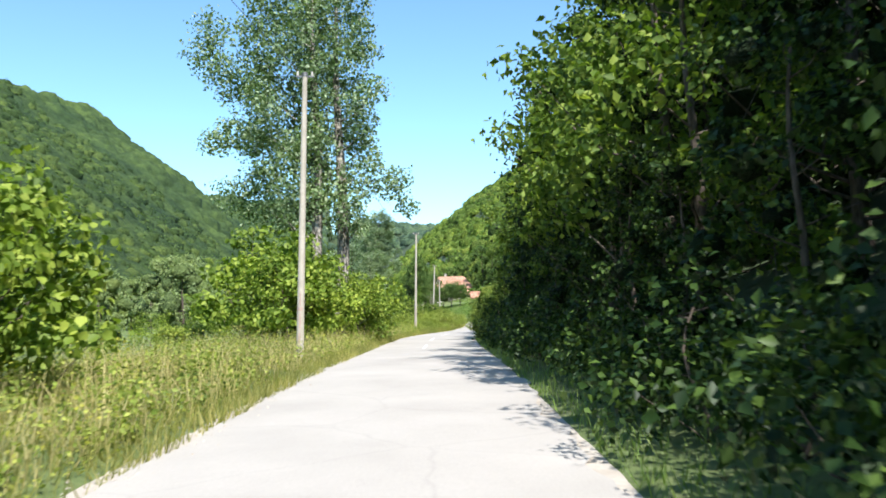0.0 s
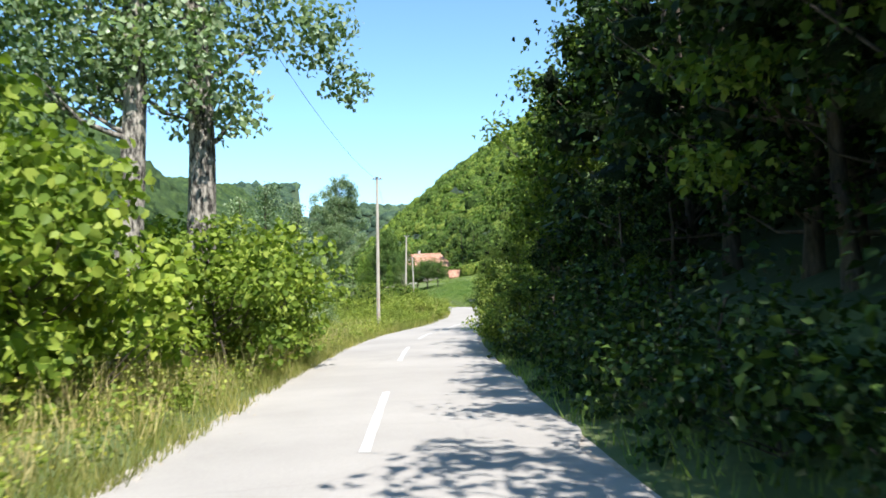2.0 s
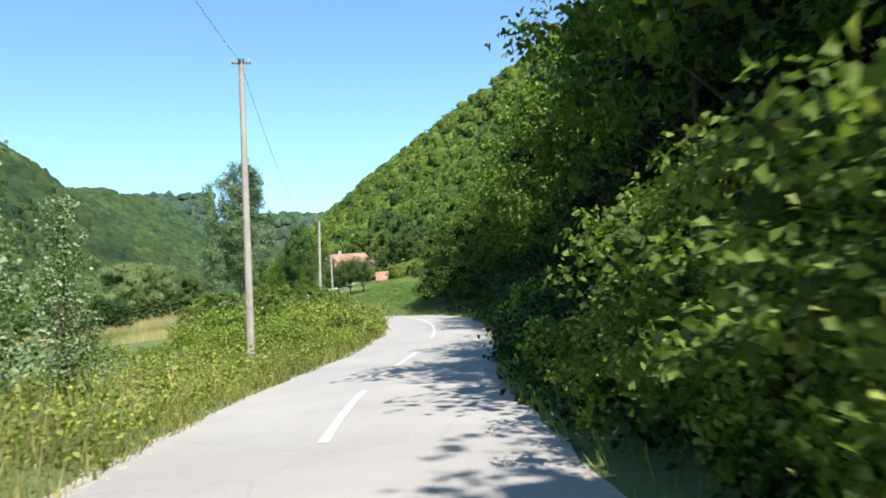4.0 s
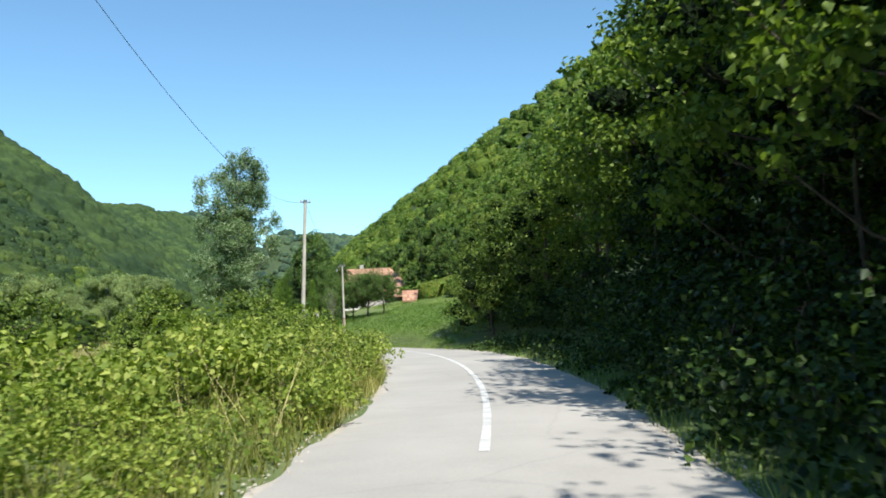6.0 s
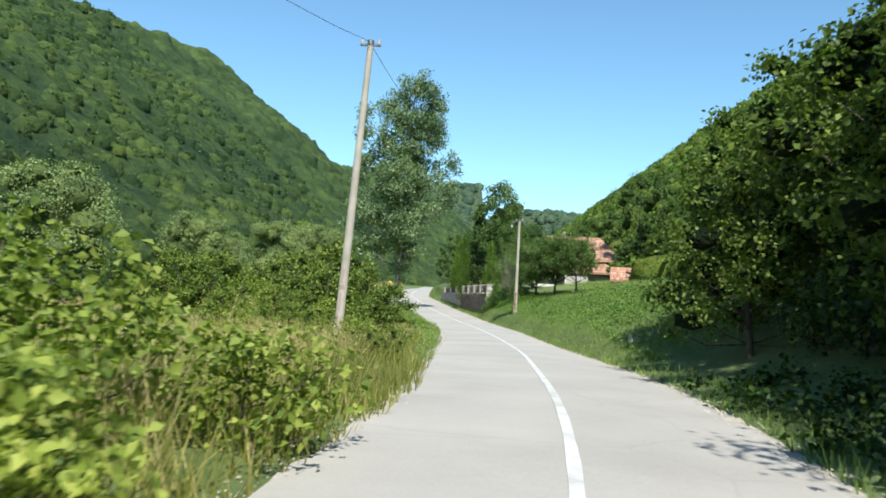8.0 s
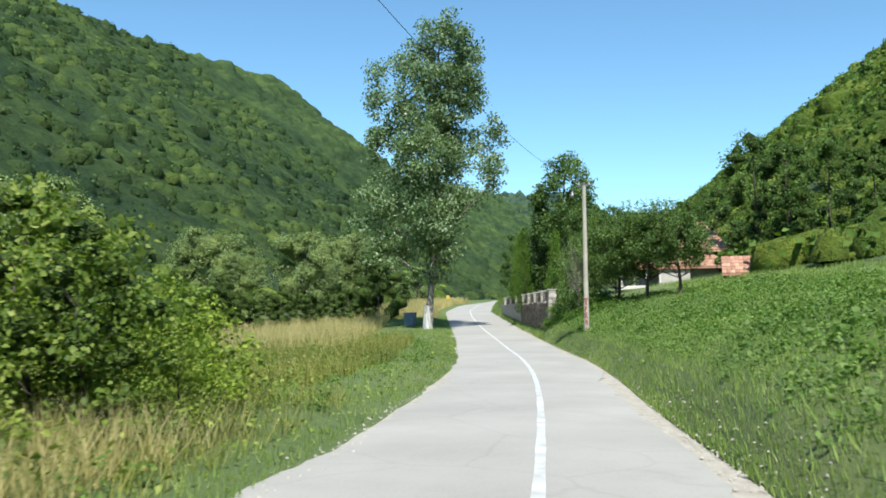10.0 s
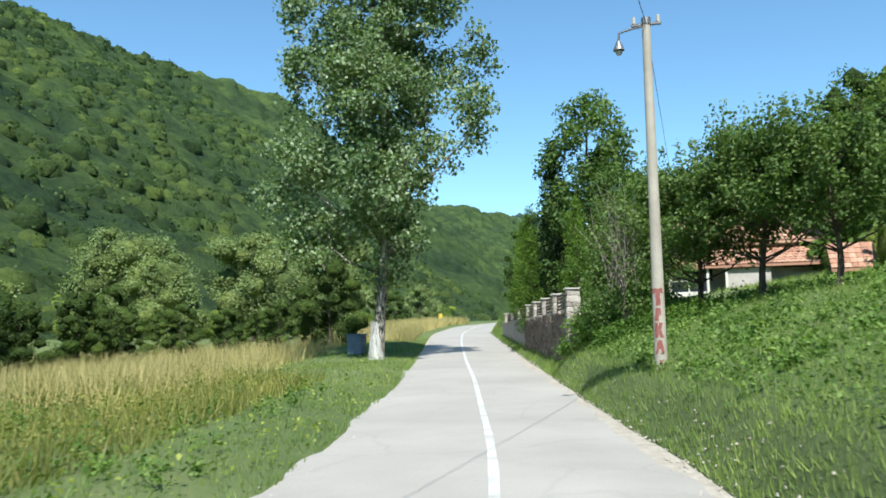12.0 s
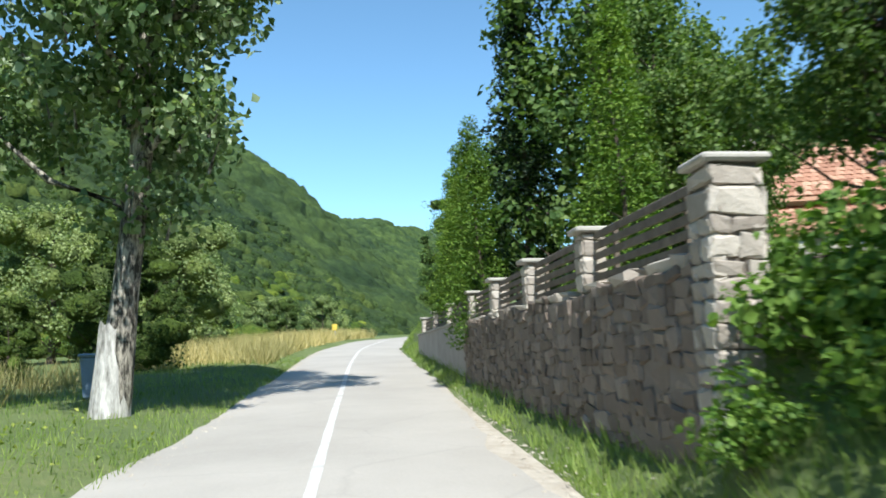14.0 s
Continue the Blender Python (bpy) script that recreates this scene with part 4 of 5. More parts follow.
for x, y, s in ((3.0, 188.0, 0.66), (0.3, 188.5, 0.56), (-2.4, 186.0, 0.5), (1.6, 191.0, 0.6), (10.0, 175.0, 0.86), (12.2, 171.0, 0.78), (5.4, 187.0, 0.7), (14.0, 166.5, 0.66), (-12.5, 190, 0.6), (-15.5, 203, 0.55)):
    put(mpf, x, y, s)
FRUIT = boughs(rnd, 1.75, 3.9, 1.8, 28, 0.68, dome, 0.7)
for k in range(26):
    a, q = rnd.uniform(0, 6.28), rnd.uniform(0.2, 1.5)
    for j in range(5):
        FRUIT.append((q * math.cos(a) * (1 + 0.04 * j), q * math.sin(a) * (1 + 0.04 * j), 3.6 + 0.3 * j - 0.2 * q, 0.24 - 0.035 * j, 1.4))
ft = plant("fruit_tree", "spreading fruit tree on the grassy bank before the house", "fruit tree", FRUIT, 15000, 0.11, M_FRUIT, 108, dict(top=(0.1, 0, 3.2), r0=0.1, r1=0.02, limb=0.45, every=4), group="fruit trees on the bank")
place(ft, -0.26, 152.4, 0.92)
for x, y, s in ((1.3, 150.8, 1.05), (2.7, 149.4, 0.95), (-2.9, 165.5, 1.1), (-2.1, 157.2, 0.78)):
    put(ft, x, y, s)
gb = plant("garden_bush", "half-dry grey-green bush at the end of the wall", "bush", column_blobs(rnd, 0.5, 4.2, 1.35, 26, dome, 0.55), 3800, 0.1, M_FRUIT, 112, dict(top=(0, 0, 3.4), r0=0.06, r1=0.015))
place(gb, -2.15, 151.9, 0.88)
rng = np.random.default_rng(113)
tw = []
for k in range(90):
    a, q = rng.uniform(0, 6.28), rng.uniform(0, 0.5)
    s0 = Vector((q * math.cos(a), q * math.sin(a), rng.uniform(1.2, 2.6)))
    e0 = s0 + Vector((rng.normal(0, 0.4), rng.normal(0, 0.4), rng.uniform(1.2, 2.2)))
    tw.append(tube([s0, s0.lerp(e0, 0.5) + Vector((rng.normal(0, 0.08), rng.normal(0, 0.08), 0)), e0], [0.014, 0.01, 0.004], 4))
tagged(fast_mesh("dry_twig", *join(tw), M_TWIG, gb), "bare grey twigs")
vine = plant("creeper_bush", "bright large-leaved creeper heaped against the end of the wall", "bush", [(0, 0, 0.35, 0.42, 0.8), (0.4, 0.1, 0.3, 0.36, 0.8), (-0.4, 0.0, 0.3, 0.36, 0.8), (0.1, 0.4, 0.4, 0.36, 0.8), (0.0, -0.4, 0.3, 0.36, 0.8), (0.05, 0.0, 0.72, 0.34, 0.8)], 1000, 0.088, M_CREEPER, 118, dict(top=(0, 0, 0.7), r0=0.02, r1=0.008), group="creepers at the wall", width=0.42, rounded=True)
place(vine, -2.9, 154.1, 1.0)
for x, y, s in ((-2.2, 153.9, 1.1), (-3.2, 153.2, 0.8), (-1.5, 154.4, 1.1), (-3.5, 154.5, 0.85), (-3.95, 154.2, 0.6), (-2.5, 152.9, 0.8), (-1.7, 153.2, 0.9), (-1.0, 153.6, 1.0), (-2.5, 155.0, 1.1)):
    put(vine, x, y, s)


# ---------- grass and weeds ----------
def blades(name, label, xs, ys, hgt, width, material, seed):
    rng = np.random.default_rng(seed)
    n = len(xs)
    z = height(xs, ys) - 0.03
    hh = hgt * rng.uniform(0.45, 1.2, n)
    a = rng.uniform(0, 6.283, n)
    lean = rng.normal(0, 0.33, (n, 2)) * hh[:, None]
    w = width * rng.uniform(0.6, 1.3, n)
    base = np.stack([xs, ys, z], 1)
    side = np.stack([np.cos(a) * w, np.sin(a) * w, np.zeros(n)], 1)
    v = np.empty((n, 3, 3))
    v[:, 0], v[:, 1] = base - side, base + side
    v[:, 2] = base + np.stack([lean[:, 0], lean[:, 1], hh], 1)
    t = np.arange(n)[:, None] * 3 + np.array([[0, 1, 2]])
    return tagged(fast_mesh(name, v.reshape(-1, 3), t, material), label, "grass", kind="stuff")


def strip(n, y0, y1, d0, d1, side, seed, power=1.3, thin=-0.55):
    rng = np.random.default_rng(seed)
    ys = rng.uniform(y0, y1, n)
    d = d0 + (d1 - d0) * rng.uniform(0, 1, n) ** power
    xs = road_x(ys) - HALF - d if side < 0 else road_x(ys) + HALF + d
    clump = np.sin(xs * 1.7 + ys * 0.9) * np.sin(ys * 1.3 - xs * 0.6) + rng.normal(0, 0.5, n)
    k = clump > thin
    return xs[k], ys[k]


blades("verge_grass", "tall yellow-green grass on the verge", *strip(80000, -4, 66, -0.05, 7.0, -1, 200), 0.34, 0.009, M_GRASS, 201)
blades("dry_meadow_grass", "dry seeding grass among the verge grass", *strip(15000, -4, 64, 0.5, 7.0, -1, 220), 0.75, 0.008, M_DRYGRASS, 221)
blades("verge_grass", "short green grass along the road edge", *strip(40000, 100, 185, 0.22, 5.5, -1, 202), 0.17, 0.009, M_BANKGRASS, 203)
blades("verge_grass", "tall grass around the brambles", *strip(18000, 64, 104, -0.1, 5.0, -1, 204), 0.45, 0.012, M_GRASS, 205)
blades("verge_grass", "tall grass and seed heads around the pole", *strip(14000, 97, 124, 0.8, 10, -1, 240), 0.42, 0.008, M_GRASS, 241)
blades("dry_meadow_grass", "tall dry stalks among the brambles", *strip(800, 78, 100, 0.2, 4.5, -1, 244), 1.25, 0.0075, M_DRYGRASS, 245)
blades("verge_grass", "tall grass at the edge of the brambles", *strip(2600, 86, 108, 0.15, 1.6, -1, 246), 0.6, 0.011, M_GRASS, 247)
blades("bank_grass", "lush green grass on the bank", *strip(130000, 112, 158, 0.02, 12.0, 1, 206, 1.5, -2.0), 0.15, 0.0075, M_BANKGRASS, 207)
blades("bank_grass", "grass on the upper garden slope", *strip(30000, 118, 178, 11.0, 21.0, 1, 280, 1.0), 0.3, 0.02, M_BANKGRASS, 281)
blades("bank_grass", "green grass strip below the stone wall", *strip(9000, 155, 200, 0.1, 1.0, 1, 208), 0.22, 0.012, M_BANKGRASS, 209)
blades("dry_meadow_grass", "tall dry golden grass in the meadow", *strip(40000, 143, 174, 5.0, 32, -1, 210, 0.9), 0.85, 0.015, M_DRYGRASS, 211)
blades("dry_meadow_grass", "dry golden grass at the bend of the road", *strip(16000, 178, 225, 1.0, 9, -1, 212), 0.9, 0.025, M_DRYGRASS, 213)
blades("verge_grass", "tall yellow-green meadow grass behind the verge", *strip(46000, 112, 152, 2.4, 24, -1, 270), 0.5, 0.013, M_GRASS, 271)
blades("dry_meadow_grass", "dry golden grass by the pole", *strip(34000, 97, 119, 1.2, 15, -1, 214), 0.62, 0.009, M_DRYGRASS, 215)
blades("forest_edge_grass", "sparse grass at the forest edge", *strip(7000, 0, 118, 0.05, 1.2, 1, 216), 0.28, 0.012, M_BANKGRASS, 217)


def weeds(name, label, n, size, hgt, material, seed, args):
    rng = np.random.default_rng(seed)
    xs, ys = strip(n, *args, seed + 1)
    z = height(xs, ys) + rng.uniform(0, 1, len(xs)) ** 1.5 * hgt + 0.03
    outw = np.tile(np.array([[0.0, 0.0, 0.6]]), (len(xs), 1)) + rng.normal(0, 0.4, (len(xs), 3))
    v, t = leaves(np.stack([xs, ys, z], 1), outw, size, rng, up=0.7)
    return tagged(fast_mesh(name, v, t, material), label, "weeds", kind="stuff")


weeds("bank_weeds", "broad-leaved weeds on the bank", 46000, 0.065, 0.2, M_WEED, 230, (114, 158, 0.6, 12, 1))
weeds("verge_weeds", "leafy weeds among the verge grass", 32000, 0.07, 0.6, M_BRAMBLE, 232, (-2, 66, 0.3, 7, -1))
weeds("verge_weeds", "leafy weeds by the road edge", 7000, 0.075, 0.3, M_BRAMBLE, 234, (100, 160, 0.4, 8, -1))
weeds("meadow_weeds", "tall leafy weeds in the rough meadow", 20000, 0.06, 0.6, M_GRASS, 286, (124, 152, 2.6, 22, -1))
weeds("verge_weeds", "tall leafy weeds around the pole", 7000, 0.085, 0.6, M_BRAMBLE, 238, (98, 124, 1.2, 10, -1))
weeds("bank_weeds", "tall pale herbs on the bank", 11000, 0.065, 0.45, M_WEED, 256, (113, 140, 1.4, 10, 1))
weeds("verge_weeds", "low leafy brambles along the verge", 14000, 0.085, 0.55, M_BRAMBLE, 254, (56, 84, 0.0, 5, -1))
weeds("flowering_herbs", "yellow flowering herbs among the verge grass", 9000, 0.055, 0.85, M_HERB, 250, (-2, 66, 0.3, 6, -1))
weeds("wall_creeper", "creeping green leaves below the end of the wall", 9000, 0.085, 0.45, M_CREEPER, 236, (150.5, 155, 0.8, 4, 1))


def weed_clumps(name, label, count, per, spread, hgt, size, material, seed, y0, y1, d0, d1, side):
    """Separate low plants: heaps of leaves round scattered stems."""
    rng = np.random.default_rng(seed)
    cy = rng.uniform(y0, y1, count)
    cd = d0 + (d1 - d0) * rng.uniform(0, 1, count)
    cx = road_x(cy) + side * (HALF + cd)
    sc = np.repeat(rng.uniform(0.5, 1.4, count), per)
    o = rng.normal(0, 1, (count * per, 3))
    o /= np.linalg.norm(o, axis=1)[:, None]
    o *= (sc * rng.uniform(0.3, 1, count * per))[:, None]
    xs, ys = np.repeat(cx, per) + o[:, 0] * spread, np.repeat(cy, per) + o[:, 1] * spread
    z = height(xs, ys) + 0.04 + np.abs(o[:, 2]) * hgt
    outw = o * np.array([0.7, 0.7, 1.0])
    v, t = leaves(np.stack([xs, ys, z], 1), outw, size, rng, up=0.6, width=0.4)
    return tagged(fast_mesh(name, v, t, material), label, "weeds", kind="stuff")


weed_clumps("bank_weeds", "dark broad-leaved docks and nettles on the bank", 150, 60, 0.36, 0.4, 0.1, M_WEED, 290, 116, 156, 0.9, 11, 1)
weed_clumps("bank_weeds", "low clumps of green herbs on the bank", 420, 40, 0.28, 0.24, 0.075, M_WEED, 292, 112, 156, 0.4, 9, 1)
# leaves in the shaded forest colour darken the strip beside the road
weed_clumps("forest_herbs", "ivy and herbs at the foot of the forest, shade put into their dark leaves", 340, 34, 0.4, 0.42, 0.12, M_FOREST_SHADED, 298, 30, 106, 0.2, 1.9, 1)
weed_clumps("meadow_weeds", "leafy herb clumps along the meadow verge", 420, 46, 0.3, 0.4, 0.07, M_WEED, 294, 98, 150, 1.0, 12, -1)
weed_clumps("verge_weeds", "leafy herb clumps among the verge grass", 380, 50, 0.3, 0.5, 0.09, M_BRAMBLE, 296, 0, 66, 0.5, 6.5, -1)


def pebbles(name, label, n, y0, y1, side, seed):
    rng = np.random.default_rng(seed)
    ys = rng.uniform(y0, y1, n)
    d = rng.normal(-0.02, 0.16, n)
    xs = road_x(ys) + side * (HALF + d)
    r = 0.01 + 0.022 * rng.uniform(0, 1, n) ** 3
    c = np.stack([xs, ys, np.maximum(height(xs, ys), road_z(ys) + 0.025) + r * 0.3], 1)
    dirs = np.array([[1, 0, 0], [0, 1, 0], [-1, 0, 0], [0, -1, 0], [0, 0, 0.8]], float)
    v = c[:, None] + dirs[None] * (r[:, None] * rng.uniform(0.6, 1.3, (n, 5)))[..., None]
    t = np.arange(n)[:, None, None] * 5 + np.array([[[0, 1, 4], [1, 2, 4], [2, 3, 4], [3, 0, 4]]])
    return tagged(fast_mesh(name, v.reshape(-1, 3), t.reshape(-1, 3), M_GRAVEL), label, "gravel", kind="stuff")


pebbles("road_gravel", "loose gravel crumbs along the bank side of the road", 5000, 60, 170, 1, 260)
pebbles("road_gravel", "loose gravel crumbs along the meadow side of the road", 5000, 0, 190, -1, 262)


# ---------- wooded hillsides ----------
def canopy(name, label, xs, ys, radius, cards, size, material, seed, crown, sub=2, flat=1.0):
    """Tree crowns far up a slope: lumpy domes with sprays of leaves standing out of them."""
    rng = np.random.default_rng(seed)
    n = len(xs)
    z = height(xs, ys)
    r = radius * rng.uniform(0.6, 1.4, n)
    tall = rng.uniform(0.6, 0.95, n) * flat
    c = np.stack([xs, ys, z + r * 0.3], 1)
    iv, jf = ico(sub)
    jf = jf[(iv[jf][:, :, 2] > (-0.35 if flat == 1.0 else 0.05)).any(axis=1)]
    ph = rng.uniform(0, 6.28, (n, 3))
    d = np.repeat(iv[None], n, 0)
    lump = 1 + 0.16 * np.sin(d[..., 0] * 4.1 + ph[:, :1]) * np.sin(d[..., 1] * 3.7 + ph[:, 1:2]) + 0.14 * np.sin(d[..., 2] * 6 + ph[:, 2:3]) + rng.normal(0, 0.06, d.shape[:2])
    v = c[:, None] + d * (r[:, None] * lump)[..., None] * np.array([1, 1, 1.0]) * np.stack([np.ones(n), np.ones(n), tall], 1)[:, None]
    f = jf[None] + (np.arange(n) * len(iv))[:, None, None]
    ob = fast_mesh(name, v.reshape(-1, 3), f.reshape(-1, 3), crown)
    ob.data.polygons.foreach_set("use_smooth", np.ones(len(ob.data.polygons), bool))
    tagged(ob, label, "woodland", kind="stuff")
    if cards:
        which = np.repeat(np.arange(n), cards)
        d = rng.normal(0, 1, (len(which), 3))
        d[:, 2] = np.abs(d[:, 2]) * 0.9 - 0.2
        d /= np.linalg.norm(d, axis=1)[:, None]
        p = c[which] + d * (r[which] * rng.uniform(0.9, 1.15, len(which)))[:, None] * np.stack([np.ones(len(which)), np.ones(len(which)), tall[which]], 1)
        v, t = leaves(p, d, size, rng, up=0.35, width=0.45, stretch=0.9)
        tagged(fast_mesh("treetop_leaves", v, t, material), "loose leafy sprays on the treetops of the slope", "woodland", kind="stuff")


rng = np.random.default_rng(300)


def canopy_sheet(name, label, x0, x1, nx, y0, y1, ny, cell, amp, seed, rise=0.0):
    """The closed canopy of a wooded slope: rounded crowns side by side, standing out along the slope."""
    rng = np.random.default_rng(seed)
    X, Y = np.meshgrid(np.linspace(x0, x1, nx), np.linspace(y0, y1, ny))
    X = X + rng.uniform(-0.3, 0.3, X.shape) * abs(x1 - x0) / nx
    Y = Y + rng.uniform(-0.3, 0.3, X.shape) * (y1 - y0) / ny
    z = height(X, Y)
    gx, gyy = (height(X + 1, Y) - z), (height(X, Y + 1) - z)
    nl = np.sqrt(gx ** 2 + gyy ** 2 + 1)
    u, w = X * 1.35 / cell, Y / cell
    iu, iw = np.floor(u).astype(int), np.floor(w).astype(int)
    tab = rng.uniform(0, 1, (4, 97, 89))
    best = np.full(X.shape, -1.0)
    for a in (-1, 0, 1):
        for b in (-1, 0, 1):
            k, l = (iu + a) % 97, (iw + b) % 89
            du = (iu + a + 0.1 + 0.8 * tab[0][k, l] - u)
            dw = (iw + b + 0.1 + 0.8 * tab[1][k, l] - w)
            rad = 0.4 + 0.42 * tab[2][k, l]
            dome = np.sqrt(np.clip(1 - (du ** 2 + dw ** 2) / rad ** 2, 0, 1)) * rad * 1.9 + 0.25 * tab[3][k, l]
            best = np.maximum(best, dome)
    d = (0.6 + amp * best + rng.normal(0, 0.1 * amp, X.shape)) * sstep(70, 84, -X) - 2.0 * (1 - sstep(70, 78, -X))
    if rise:
        d = d * sstep(y0, y0 + rise, Y)
    toe = sstep(84, 104, -X)
    P = np.stack([X - gx / nl * d * toe, Y - gyy / nl * d * toe, z + d * (toe / nl + 1 - toe)], -1).reshape(-1, 3)
    i = (np.arange(ny - 1)[:, None] * nx + np.arange(nx - 1)[None]).reshape(-1, 1)
    t = np.concatenate([i + np.array([[0, 1, nx + 1]]), i + np.array([[0, nx + 1, nx]])])
    if x1 < x0:
        t = t[:, ::-1]
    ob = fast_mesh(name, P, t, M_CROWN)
    ob.data.polygons.foreach_set("use_smooth", np.ones(len(ob.data.polygons), bool))
    return tagged(ob, label, "woodland", kind="stuff")


canopy_sheet("hillside_wood", "dense green woodland covering the steep mountainside", -290, -70, 120, -10, 520, 210, 4.8, 1.2, 301)
rng = np.random.default_rng(317)
n = 3000
ys = 60 + 430 * rng.uniform(0, 1, n)
xs = -78 - 172 * rng.uniform(0, 1, n) ** 0.9
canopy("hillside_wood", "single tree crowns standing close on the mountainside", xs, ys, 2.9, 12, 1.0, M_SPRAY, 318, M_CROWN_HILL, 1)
canopy_sheet("hillside_wood", "green woodland farther up the mountainside", -330, -70, 135, 488, 1400, 310, 8.0, 4.0, 309, 30.0)
rng = np.random.default_rng(302)
n = 1350
ys = 122 + 130 * rng.uniform(0, 1, n)
dd = 18 + 62 * rng.uniform(0, 1, n)
canopy("hillside_wood", "sunlit green woodland on the slope behind the house", road_x(ys) + HALF + dd, ys, 1.75, 44, 0.56, M_RIGHTHILL_LIT, 303, M_CROWN_LIT, 1)
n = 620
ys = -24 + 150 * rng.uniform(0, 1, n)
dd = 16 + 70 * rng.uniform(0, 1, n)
canopy("hillside_wood", "green woodland on the slope behind the forest edge", road_x(ys) + HALF + dd, ys, 2.7, 40, 0.6, M_RIGHTHILL_LIT, 315, M_CROWN_LIT, 1)
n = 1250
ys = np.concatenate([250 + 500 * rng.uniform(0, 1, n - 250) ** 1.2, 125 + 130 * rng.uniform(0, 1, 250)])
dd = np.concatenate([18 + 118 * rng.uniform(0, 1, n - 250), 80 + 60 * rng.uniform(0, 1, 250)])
canopy("hillside_wood", "green woodland along the valley slope", road_x(ys) + HALF + dd, ys, 3.0, 30, 1.0, M_RIGHTHILL_LIT, 311, M_CROWN_LIT, 1)
# hills at the valley head, with haze in their crown colour
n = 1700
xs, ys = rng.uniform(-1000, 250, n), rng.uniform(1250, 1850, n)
canopy("far_wood", "distant woodland on the hills at the valley head", xs, ys, 9, 0, 7.0, M_HILLTREE, 305, M_CROWN_HAZE, 1)
n = 170
ys = rng.uniform(215, 430, n)
canopy("valley_wood", "bushes and trees on the valley floor", road_x(ys) - HALF - rng.uniform(26, 62, n), ys, 2.4, 60, 0.5, M_HILLTREE, 307, M_CROWN_LIT)


# ---------- poles and cable ----------
POLES = [(-3.95, 23.5, 8.2, 1.6, 0.0), (-2.38, 70.33, 8.0, 1.45, 0.3), (-1.47, 109.07, 7.45, 2.75, -1.5), (-0.742, 143.79, 6.8, 0.0, 0.0)]
R_FOOT, R_TOP = 0.108, 0.07


def pole(x, y, top, lean, back=0.0):
    z = h(x, y)
    ob = thing("utility_pole", x, y, z - 0.2, "tapered pale concrete utility pole beside the road", "utility pole", "utility poles")
    ob.matrix_basis = pose(x, y, z - 0.2, back, lean, 0)
    hh = top - z + 0.2
    bm = bmesh.new()
    bmesh.ops.create_cone(bm, cap_ends=True, segments=14, radius1=R_FOOT, radius2=R_TOP, depth=hh, matrix=Matrix.Translation((0, 0, hh / 2)))
    part("shaft", bm, M_CONCRETE, ob)
    bm = bmesh.new()
    bmesh.ops.create_cone(bm, cap_ends=True, segments=14, radius1=R_TOP + 0.01, radius2=R_TOP + 0.01, depth=0.12, matrix=Matrix.Translation((0, 0, hh - 0.05)))
    part("cap", bm, M_STEEL, ob)
    bm = box_bm(0.5, 0.05, 0.05, (0, 0, hh - 0.1), 0.008)
    part("crossbar", bm, M_STEEL, ob)
    for sx in (-0.2, 0.2):
        bm = bmesh.new()
        bmesh.ops.create_cone(bm, cap_ends=True, segments=10, radius1=0.035, radius2=0.025, depth=0.12, matrix=Matrix.Translation((sx, 0, hh - 0.015)))
        part("insulator", bm, M_CAP, ob)
    return ob, hh


pole_obs = [pole(*p) for p in POLES]


def mark(ob, hh, z0, z1, a0, a1, material, slant=0.0):
    """A brushed stroke of paint on a shaft, from angle a0 to a1 and height z0 to z1, just proud of it; slant turns its upper end."""
    v, f = [], []
    k = 6
    for j in range(5):
        t = j / 4
        z = z0 + (z1 - z0) * t
        r = R_FOOT + (R_TOP - R_FOOT) * z / hh + 0.002
        for i in range(k + 1):
            a = a0 + (a1 - a0) * i / k + slant * t + 0.05 * math.sin(j * 2.3 + z0 * 9)
            w = 0.008 * math.sin(i * 2.1 + z0 * 7) * (1 if j in (0, 4) else 0)
            v.append((r * math.cos(a), r * math.sin(a), z + w))
    for j in range(4):
        for i in range(k):
            q = j * (k + 1) + i
            f.append((q, q + 1, q + k + 2, q + k + 1))
    tagged(mesh_object("paint_mark", v, f, material, ob), "faded red paint mark")


for idx in (0, 1, 2):
    po, ph = pole_obs[idx]
    for z0, z1, a0, a1 in ((1.72, 2.05, -1.78, -1.42), (1.58, 1.68, -2.3, -0.9), (1.1, 1.5, -1.75, -1.4), (0.62, 0.98, -1.85, -1.45)):
        mark(po, ph, z0, z1, a0, a1, M_PAINT_OLD)
po, ph = pole_obs[3]
for z0, z1, a0, a1, sl in ((1.4, 1.48, -2.7, -0.75, 0), (1.2, 1.4, -1.95, -1.2, 0), (0.95, 1.16, -2.3, -1.65, 0.35), (1.05, 1.16, -1.6, -1.2, 0), (0.68, 0.92, -2.3, -1.8, 0), (0.68, 0.8, -1.5, -0.9, -0.35),
                           (0.8, 0.92, -1.85, -1.3, 0.3), (0.42, 0.64, -2.3, -1.9, 0.45), (0.42, 0.64, -1.3, -0.85, -0.4), (0.5, 0.56, -1.95, -1.2, 0), (0.2, 0.32, -1.7, -1.3, 0)):
    mark(po, ph, z0, z1, a0, a1, M_PAINT_RED, sl)

# street lamp on the last pole
lp, hh = pole_obs[3]
v, f = tube([(0, 0, hh - 0.12), (-0.3, 0, hh - 0.16), (-0.46, 0, hh - 0.2), (-0.47, 0, hh - 0.34)], [0.02, 0.02, 0.02, 0.02], 8)
arm = fast_mesh("lamp_arm", *join([(v, f)]), M_STEEL, lp)
bm = bmesh.new()
